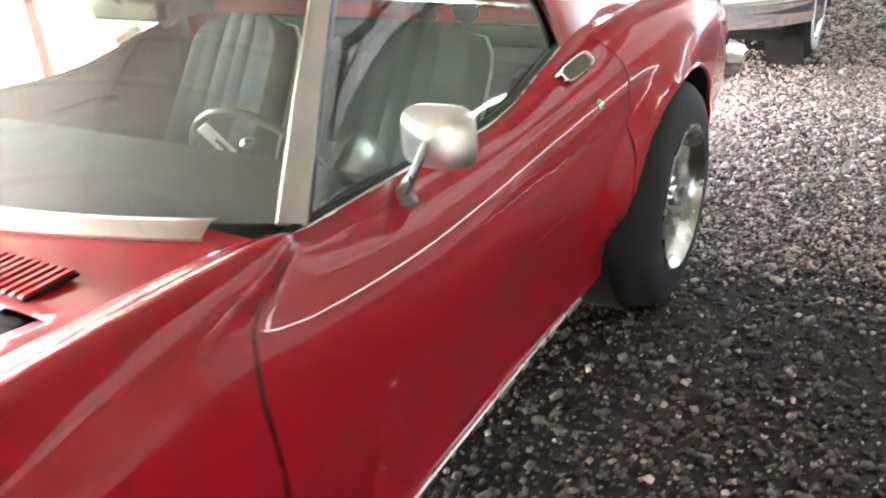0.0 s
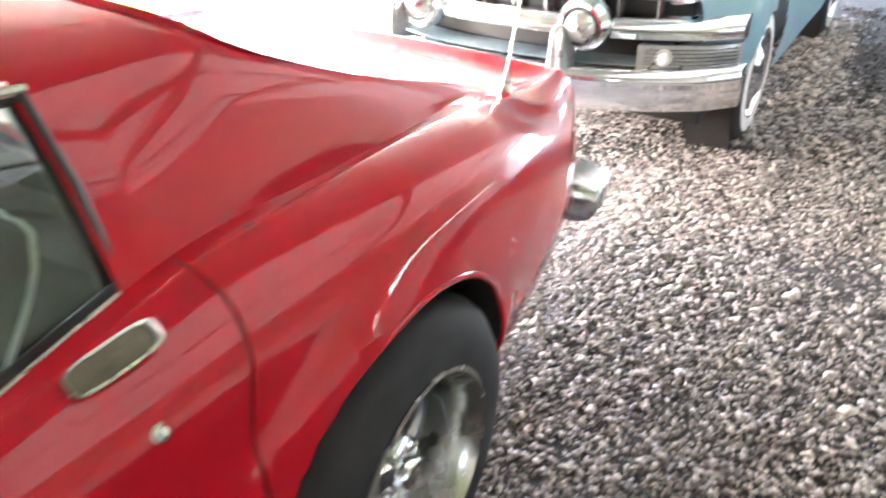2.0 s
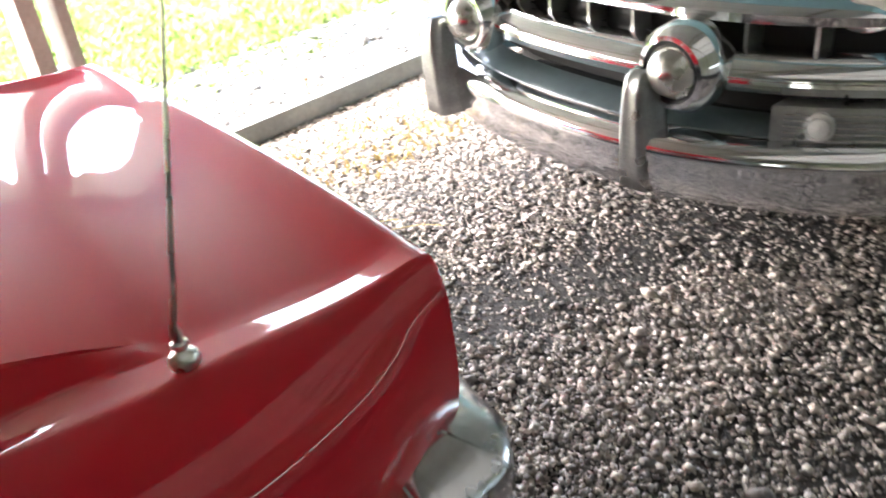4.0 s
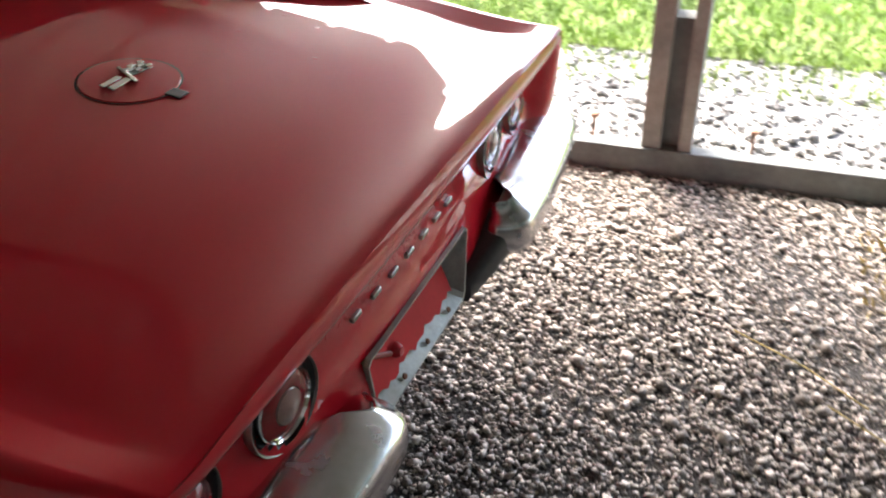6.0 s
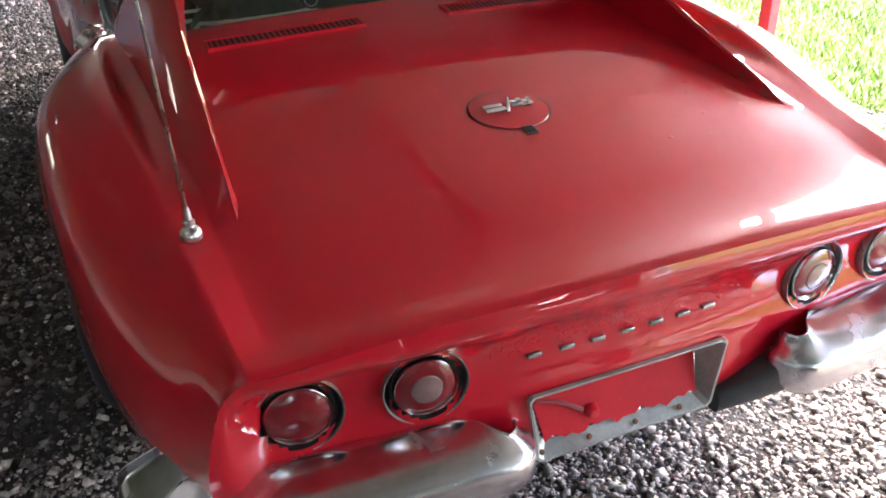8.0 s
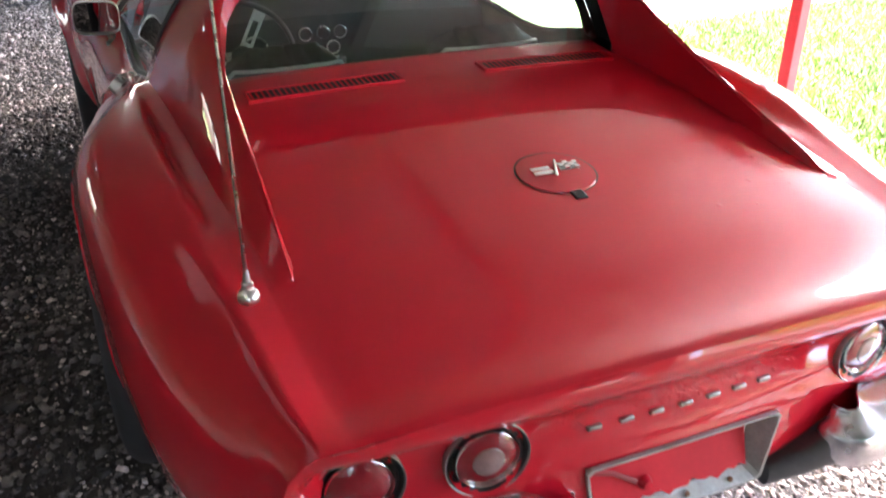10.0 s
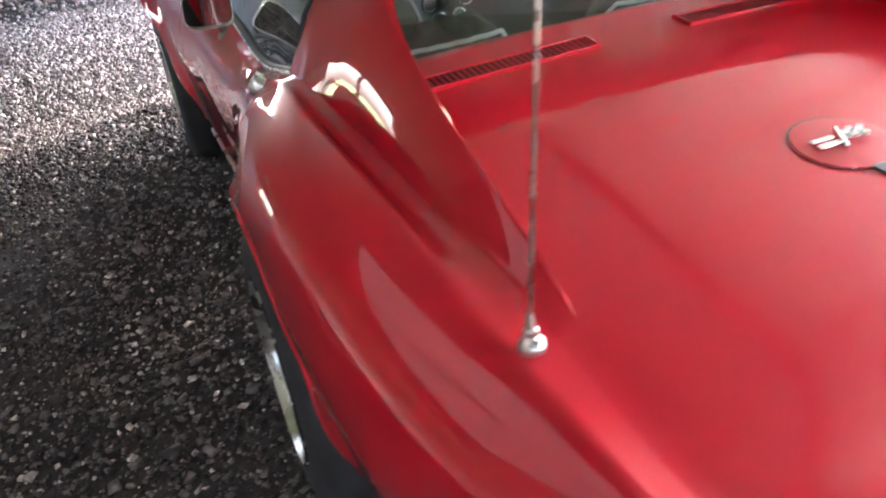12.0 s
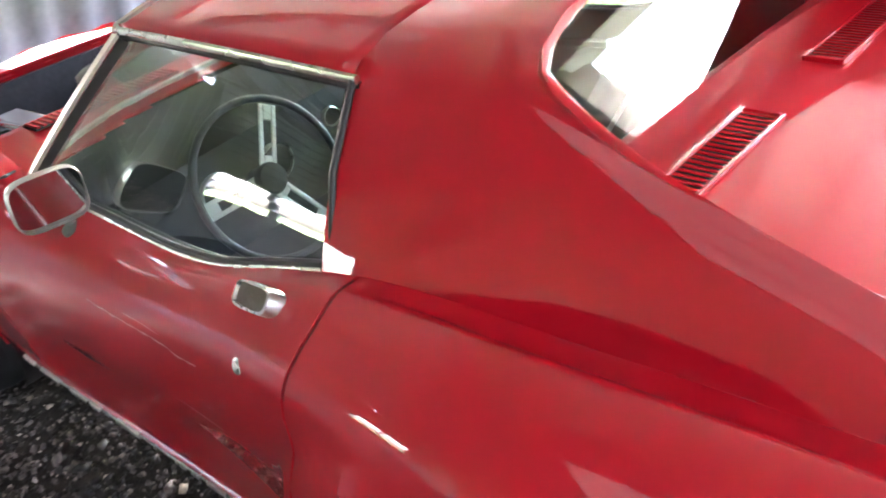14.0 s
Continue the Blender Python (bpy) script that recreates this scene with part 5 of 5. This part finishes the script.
for k, (n, area, size) in enumerate(((70000, (-2.3, 0.5, 0.02, 2.4), 0.0063), (104000, (-2.0, 4.6, 2.0, 4.2), 0.0067), (22000, (4.4, 7.5, 2.0, 4.4), 0.0085), (17000, (-5.5, -2.0, 2.4, 4.6), 0.011),
                                     (6000, (-8.0, -2.3, 0.02, 2.6), 0.015), (5000, (7.5, 10.0, 0.5, 5.5), 0.014))):
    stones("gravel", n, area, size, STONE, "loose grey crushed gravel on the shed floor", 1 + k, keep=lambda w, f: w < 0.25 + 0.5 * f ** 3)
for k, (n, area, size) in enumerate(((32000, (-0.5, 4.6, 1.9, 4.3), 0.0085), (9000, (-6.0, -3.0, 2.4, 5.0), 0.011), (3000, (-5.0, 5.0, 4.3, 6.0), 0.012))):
    stones("dark_gravel", n, area, size, DARK_STONE, "dark gravel on the shed floor", 31 + k, keep=lambda w, f: w > 0.25)
stones("gravel", 5000, (-0.4, 4.2, 2.0, 4.3), 0.0072, STONE, "scattered pale stones on the dark gravel", 41)
stones("pale_gravel", 9000, (-5.0, 4.0, -1.2, -0.07), 0.012, PALE_STONE, "pale sunlit gravel strip outside", 5, -0.03)

# grass
def blades(name, n, area, height, mat, label, seed, z=0.0, bare=0.0):
    rng = np.random.default_rng(seed)
    x0, x1, y0, y1 = area
    px, py = rng.uniform(x0, x1, n), rng.uniform(y0, y1, n)
    h = height * rng.uniform(0.5, 1.4, n)
    a = rng.uniform(0, 2 * np.pi, n)
    w = 0.004 + 0.004 * rng.random(n)
    lean = rng.normal(0, 0.55, (n, 2)) * h[:, None]
    dx, dy = np.cos(a) * w, np.sin(a) * w
    co = np.empty((n, 5, 3))
    co[:, 0] = np.stack([px - dx, py - dy, np.full(n, z)], -1)
    co[:, 1] = np.stack([px + dx, py + dy, np.full(n, z)], -1)
    co[:, 2] = np.stack([px + dx * .7 + lean[:, 0] * .4, py + dy * .7 + lean[:, 1] * .4, z + h * .6], -1)
    co[:, 3] = np.stack([px - dx * .7 + lean[:, 0] * .4, py - dy * .7 + lean[:, 1] * .4, z + h * .6], -1)
    co[:, 4] = np.stack([px + lean[:, 0], py + lean[:, 1], z + h], -1)
    co = co.reshape(-1, 3)
    c, sn = math.cos(radians(3.6)), math.sin(radians(3.6))
    co = np.stack([co[:, 0] * c - co[:, 1] * sn - 0.9, co[:, 0] * sn + co[:, 1] * c - 1.62, co[:, 2]], -1)
    base = 5 * np.arange(n)[:, None]
    faces = np.concatenate([base + np.array([[0, 1, 2]]), base + np.array([[0, 2, 3]]), base + np.array([[3, 2, 4]])], 1).reshape(-1, 3)
    me = bpy.data.meshes.new(name)
    me.vertices.add(len(co))
    me.vertices.foreach_set("co", co.ravel())
    me.loops.add(faces.size)
    me.loops.foreach_set("vertex_index", faces.ravel())
    me.polygons.add(len(faces))
    me.polygons.foreach_set("loop_start", np.arange(0, faces.size, 3))
    me.update(calc_edges=True)
    me.materials.append(mat)
    return tagged(new(name, me), label=label, category="grass", kind="stuff")


blades("grass", 70000, (-4.5, 4.5, -5.0, -1.15), 0.05, GRASS, "bright green grass of the lawn", 11, -0.02)
blades("grass", 30000, (-6.0, 9.0, -12.0, -5.0), 0.09, GRASS, "bright green grass of the lawn", 12, -0.02)
blades("grass", 2500, (-4.5, 3.0, -1.3, -0.75), 0.05, GRASS, "tufts of grass growing into the gravel strip", 13, -0.03)

blades("straw", 550, (-2.3, -1.0, 0.25, 0.75), 0.035, STRAW, "wisps of dry straw on the gravel", 14, 0.004)
for k, (pts, r) in enumerate((([((-1.95, -0.62), (-1.80, -0.72), (-1.62, -0.80))], 0.002), ([((-1.86, -0.60), (-1.98, -0.52), (-2.02, -0.45))], 0.0018))):
    for line in pts:
        bm = bmesh.new()
        tube(bm, [(x, y, 0.018 + 0.004 * j) for j, (x, y) in enumerate(line)], r, 6)
        tagged(part("dry_stalk", bm, STRAW), label="pale dry grass stalk on the gravel", category="stalk", group="dry stalks")
bm = bmesh.new()
grid(bm, [[Vector((-1.45 + 0.03 * i + 0.006 * j, -0.09 + 0.016 * j * (1 - 0.3 * abs(i - 1)), 0.022 + 0.008 * abs(j - 1) + 0.004 * i)) for j in range(3)] for i in range(3)])
tagged(solid(part("fallen_leaf", bm, LEAF), 0.001), label="curled brown leaf on the gravel", category="leaf")

# ---- a red car further along the shed, and a dark post beside the opening ----
other = thing("red_hatchback", label="glossy red car parked further along the shed", category="car")
bm = bmesh.new()
rows = []
for x, w, z0, z1 in ((0.0, .70, .34, .72), (0.12, .80, .26, .86), (0.5, .84, .22, .96), (1.2, .86, .2, 1.38), (2.4, .86, .2, 1.45), (3.1, .85, .2, 1.02), (4.0, .80, .24, .86), (4.2, .66, .36, .70)):
    zs = z1 - z0
    rows.append([Vector((6.55 + x, -0.12 + y, z)) for y, z in ((-w * .9, z0), (-w, z0 + zs * .3), (-w * .97, z0 + zs * .62), (-w * .74, z1 - zs * .08), (0, z1), (w * .74, z1 - zs * .08), (w * .97, z0 + zs * .62), (w, z0 + zs * .3), (w * .9, z0))])
grid(bm, rows, flip=True)
bm.faces.new([bm.verts.new(p) for p in rows[0]][::-1])
ob = part("body", bm, RED, other, angle=30)
sb = ob.modifiers.new("round", "SUBSURF")
sb.levels = sb.render_levels = 2
box("bumper", (6.44, -0.80, 0.36), (6.62, 0.56, 0.47), CHROME, other, 0.03, "chrome bumper")
box("plate", (6.425, -0.02, 0.30), (6.45, 0.30, 0.42), BLACK, other, 0.01, "dark number plate panel")
for sx, sy in ((7.25, .62), (7.25, -.86), (9.85, .62), (9.85, -.86)):
    bm = bmesh.new()
    lathe(bm, [(0.0005, 0.02), (0.16, 0.0), (0.19, 0.01), (0.20, 0.0), (0.27, -0.004), (0.305, 0.02), (0.31, 0.06), (0.31, 0.16), (0.29, 0.19), (0.1, 0.2)], Matrix.Translation((sx, sy, 0.31)) @ pose(0, 0, 0, 90 if sy > 0 else -90, 0, 0), 36)
    part("wheel", bm, RUBBER, other)
bm = bmesh.new()
block(bm, (8.0, 1.72, 0), (8.22, 1.95, 2.7))
tagged(part("dark_post", bm, WOOD_DARK, bevel=0.006), label="dark timber post at the shed opening", category="post")

# ---- the pale blue older sedan, facing the coupe's tail ----
sedan = thing("vintage_sedan", label="pale blue vintage sedan with heavy chrome grille and whitewall tyres", category="car")
SY = 0.0


def sed(x, y, z):
    return Vector((x, SY + y, z))


SX = [-6.9, -6.2, -4.6, -3.6, -3.0, -2.62, -2.45]
S_LINES = [
    (spline(SX, [.70, .82, .88, .89, .89, .84, .74]), spline(SX, [.36, .30, .28, .28, .30, .38, .42])),
    (spline(SX, [.74, .87, .92, .93, .93, .88, .78]), spline(SX, [.55, .52, .52, .52, .54, .55, .56])),
    (spline(SX, [.72, .86, .91, .92, .92, .87, .76]), spline(SX, [.75, .80, .82, .82, .82, .82, .80])),
    (spline(SX, [.62, .74, .80, .82, .83, .80, .70]), spline(SX, [.86, .93, .97, .98, .98, .97, .94])),
    (spline(SX, [.40, .52, .58, .56, .52, .48, .42]), spline(SX, [.88, .96, 1.0, 1.01, 1.02, 1.01, .95])),
    (spline(SX, [0, 0, 0, 0, 0, 0, 0]), spline(SX, [.90, 1.0, 1.04, 1.09, 1.09, 1.05, .96])),
]
AXLES = ((-3.22, 0.345), (-5.9, 0.345))
bm = bmesh.new()
sx = np.linspace(-6.9, -2.45, 130)
for sgn in (1, -1):
    rows = []
    for x in sx:
        s = section([(float(a(x)), float(b(x))) for a, b in S_LINES], 6)
        rows.append([sed(x + 0.19 * (1 - (y / 0.8) ** 2) * smoothstep(-2.9, -2.45, x), sgn * y, z) for y, z in s])
    grid(bm, rows, flip=sgn < 0)


def sed_in(co):
    if abs(co.y - SY) < 0.5:
        return None
    return min(math.hypot(co.x - wx, co.z - wz) - 0.39 for wx, wz in AXLES)


def sed_on(co):
    wx, wz = min(AXLES, key=lambda w: abs(co.x - w[0]))
    d = math.hypot(co.x - wx, co.z - wz)
    return Vector((wx + (co.x - wx) / d * 0.39, co.y, wz + (co.z - wz) / d * 0.39))


hole(bm, sed_in, sed_on, 0.016)
bmesh.ops.remove_doubles(bm, verts=bm.verts, dist=0.001)
part("body", bm, BLUE, sedan, "pale blue body")
# greenhouse
bm = bmesh.new()
rows = []
for x, w, z in ((-4.0, .60, 1.04), (-4.35, .58, 1.28), (-4.6, .55, 1.48), (-5.2, .55, 1.54), (-5.8, .54, 1.48), (-6.3, .55, 1.05)):
    rows.append([sed(x, -w - 0.1 * (1.5 - z), 1.0), sed(x, -w, (1.0 + z) / 2), sed(x, -w * 0.85, z - 0.02), sed(x, 0, z + 0.02), sed(x, w * 0.85, z - 0.02), sed(x, w, (1.0 + z) / 2), sed(x, w + 0.1 * (1.5 - z), 1.0)])
grid(bm, rows, flip=True)
part("roof", bm, BLUE, sedan)
bm = bmesh.new()
grid(bm, [[sed(-3.99, y * 1.0, 1.07 - 0.02 * y * y), sed(-4.50, y * 0.88, 1.43)] for y in np.linspace(-0.54, 0.54, 9)])
solid(part("windscreen", bm, BLACK, sedan, "dark reflective windscreen"), 0.02, 0)
for sgn in (1, -1):
    bm = bmesh.new()
    grid(bm, [[sed(x, sgn * (0.605 + 0.02), 1.06), sed(x, sgn * 0.545, z)] for x, z in ((-4.45, 1.30), (-4.8, 1.42), (-5.4, 1.44), (-5.9, 1.30))])
    solid(part("side_window", bm, BLACK, sedan, "dark side window"), 0.03, 0)
box("underbody", (-6.7, SY - 0.78, 0.24), (-2.6, SY + 0.78, 0.30), DARK, sedan)
for wx, wz in AXLES:
    for sgn in (1, -1):
        m = Matrix.Translation((wx, SY + sgn * 0.90, wz)) @ pose(0, 0, 0, 90 * sgn, 0, 0) @ Matrix.Diagonal((1, 1, 0.82, 1))
        bm = bmesh.new()
        lathe(bm, [(0.20, 0.02), (0.215, 0.004), (0.25, 0.0), (0.30, 0.012), (0.33, 0.035), (0.342, 0.06), (0.342, 0.13), (0.33, 0.16), (0.2, 0.18)], m, 56)
        for k in range(4):
            lathe(bm, [(0.342, 0.06 + k * 0.018), (0.3445, 0.062 + k * 0.018), (0.3445, 0.072 + k * 0.018), (0.342, 0.074 + k * 0.018)], m, 56)
        w = part("wheel", bm, RUBBER, sedan, "black tyre with white sidewall")
        bm = bmesh.new()
        lathe(bm, [(0.222, 0.002), (0.225, -0.003), (0.27, 0.0), (0.285, 0.004)], m, 56)
        part("whitewall", bm, WHITEWALL, w, "white sidewall band")
        bm = bmesh.new()
        lathe(bm, [(0.218, 0.006), (0.20, 0.0), (0.19, 0.02), (0.13, 0.01), (0.10, -0.012), (0.0005, -0.022)], m, 48)
        part("hubcap", bm, CHROME, w, "chrome hubcap")
        bm = bmesh.new()
        grid(bm, [[m @ Vector((r * math.cos(a), -r * math.sin(a) * sgn, d)) for r, d in ((0.395, 0.03), (0.395, 0.3), (0.05, 0.32))] for a in np.linspace(0.0, math.pi, 25)])
        part("wheel_house", bm, DARK, sedan, "dark wheel housing")


def bow(y, x0=-2.09, k=0.22):
    """The sweep of bumper and grille round the front; past the fenders it turns back sharply."""
    return x0 - k * (abs(y) / 0.8) ** 2.4 - 0.9 * max(0.0, abs(y) - 0.80) ** 1.5


def sweep(name, prof, x0, k, half, mat, label="", n=61, start=None):
    """Draws a profile of (forward, height) along the front, over its whole width or from start to half on one side."""
    bm = bmesh.new()
    rows = []
    for y in np.linspace(-half if start is None else start, half, n):
        rows.append([sed(bow(y, x0, k) + dx, y, z) for dx, z in prof])
    up = start is None or half > start
    grid(bm, rows, close=True, flip=up)
    bm.faces.new([bm.verts.new(p) for p in rows[0]])
    bm.faces.new([bm.verts.new(p) for p in rows[-1]])
    return part(name, bm, mat, sedan, label, angle=35)


sweep("bumper", [(-0.05, .375), (0.0, .37), (0.020, .385), (0.030, .415), (0.033, .45), (0.030, .475), (0.036, .49), (0.034, .515), (0.020, .535), (0.0, .545), (-0.05, .55)], -2.12, 0.26, 0.945, CHROME, "heavy chrome front bumper")
sweep("gravel_pan", [(-0.14, .53), (-0.02, .535), (-0.030, .553), (-0.060, .566), (-0.14, .570)], -2.14, 0.25, 0.57, SHADED_PAN, "blue pan behind the bumper, its shade put into the colour")
for sgn in (1, -1):
    m = Matrix.Translation(sed(bow(0.41, -2.09, .26), sgn * 0.41 - 0.132, 0))
    bm = bmesh.new()
    rows = []
    for z, w, d, back in ((.385, .060, .052, .02), (.43, .058, .058, .02), (.52, .050, .062, .015), (.60, .044, .062, .01), (.655, .041, .058, .0), (.685, .038, .048, -.004), (.700, .030, .032, -.01), (.706, .012, .012, -.02)):
        rows.append([m @ Vector((d * math.cos(a) * (1 - 0.16 * math.exp(-(a / 0.3) ** 2)) - 0.01, w * math.copysign(abs(math.sin(a)) ** 0.7, math.sin(a)) if abs(a) < 1.58 else w * math.copysign(1 + (abs(a) - 1.57) * 0.35, a), z)) for a in np.linspace(-math.pi * .66, math.pi * .66, 25)])
    grid(bm, rows)
    solid(part("bumper_guard", bm, GUARD_GREY, sedan, "dull upright fluted bumper guard"), 0.008)
# grille: dark opening, bars, twin bullets
sweep("grille_backing", [(-0.10, .56), (-0.06, .56), (-0.06, .84), (-0.10, .84)], -2.27, 0.22, 0.72, BLACK, "dark grille opening")
sweep("grille_top_bar", [(-0.06, .795), (0.0, .79), (0.040, .805), (0.05, .83), (0.03, .85), (-0.02, .87), (-0.06, .872)], -2.29, 0.24, 0.74, CHROME, "chrome upper grille bar")
bm = bmesh.new()
rows = [[], []]
for y in np.linspace(-0.74, 0.74, 41):
    z = float(np.interp(abs(y), [0.0, 0.42, 0.70, 0.74], [.957, .947, .935, .875]))
    rows[0].append(sed(bow(y, -2.29, .24) - 0.004, y, 0.866))
    rows[1].append(sed(-2.452 + 0.19 * (1 - (y / 0.8) ** 2), y, z))
grid(bm, rows)
part("hood_nose", bm, BLUE, sedan, "blue nose of the hood above the grille")
sweep("grille_centre_bar", [(-0.07, .742), (-0.02, .745), (0.035, .722), (0.052, .705), (0.054, .695), (0.044, .688), (0.046, .680), (0.030, .655), (0.0, .645), (-0.05, .645)], -2.22, 0.25, 0.92, CHROME, "broad chrome grille centre bar")
me = None
for k in range(-4, 5):
    y = k * 0.15
    if me is None:
        bm = bmesh.new()
        block(bm, (-0.06, -0.005, -0.032), (0.016, 0.005, 0.032))
        ob = part("grille_tooth", bm, GUARD_GREY, sedan, bevel=0.003)
        me = ob.data
    else:
        ob = new("grille_tooth", me)
        ob.parent = sedan
    ob.location = sed(bow(y, -2.275, .24), y, 0.768)
for sgn in (1, -1):
    m = Matrix.Translation(sed(-2.225, sgn * 0.385 - 0.035, 0.705)) @ pose(0, 0, 0, 0, 90, 0) @ pose(0, 0, 0, 0, 0, 0)
    bm = bmesh.new()
    lathe(bm, [(0.06, -0.14), (0.092, -0.09), (0.112, -0.03), (0.116, 0.01), (0.108, 0.045), (0.092, 0.064), (0.080, 0.066), (0.074, 0.045)], m, 48)
    b = part("grille_bullet", bm, CHROME, sedan, "chrome bullet in the grille")
    bm = bmesh.new()
    lathe(bm, [(0.074, 0.040), (0.066, 0.062), (0.050, 0.088), (0.028, 0.104), (0.0005, 0.109)], m, 36)
    part("cone", bm, DULL, b, "satin domed cone")
    bm = bmesh.new()
    lathe(bm, [(0.081, 0.052), (0.081, 0.060), (0.068, 0.060), (0.067, 0.05)], m, 36)
    part("ring", bm, BLACK, b, "dark ring round the cone")
    # ribbed parking lamp that wraps round the end of the grille
    lamp = sweep("parking_lamp", [(-0.06, .550), (0.0, .550), (0.004, .556), (0.004, .634), (0.0, .640), (-0.06, .640)], -2.150, 0.26, sgn * 0.92, GUARD_GREY, "ribbed chrome parking lamp housing", 21, sgn * 0.57)
    for k in range(5):
        z = .562 + .0155 * k
        rib = sweep("rib", [(0.0, z - .004), (0.010, z - .002), (0.010, z + .002), (0.0, z + .004)], -2.148, 0.26, sgn * 0.915, CHROME, "", 21, sgn * 0.60)
        rib.parent = lamp
    mm = Matrix.Translation(sed(bow(0.665, -2.150, .26), sgn * 0.665, 0.595)) @ pose(0, 0, 0, 0, 0, 20 * sgn)
    bm = bmesh.new()
    lathe(bm, [(0.036, 0.0), (0.036, 0.014), (0.030, 0.016), (0.026, 0.013), (0.024, 0.020), (0.0005, 0.026)], mm @ pose(0, 0, 0, 0, 90, 0), 28)
    part("lens", bm, LENS_PALE, lamp, "round pale lens")
    # headlamp
    m = Matrix.Translation(sed(-2.48, sgn * 0.655, 0.885)) @ pose(0, 0, 0, 0, 90, 0)
    bm = bmesh.new()
    lathe(bm, [(0.115, -0.10), (0.115, 0.02), (0.105, 0.035), (0.095, 0.03)], m, 40)
    h = part("headlamp", bm, CHROME, sedan, "round headlamp with chrome rim")
    bm = bmesh.new()
    lathe(bm, [(0.097, 0.03), (0.07, 0.045), (0.0005, 0.055)], m, 36)
    part("lens", bm, LENS_PALE, h, "clear round lens")
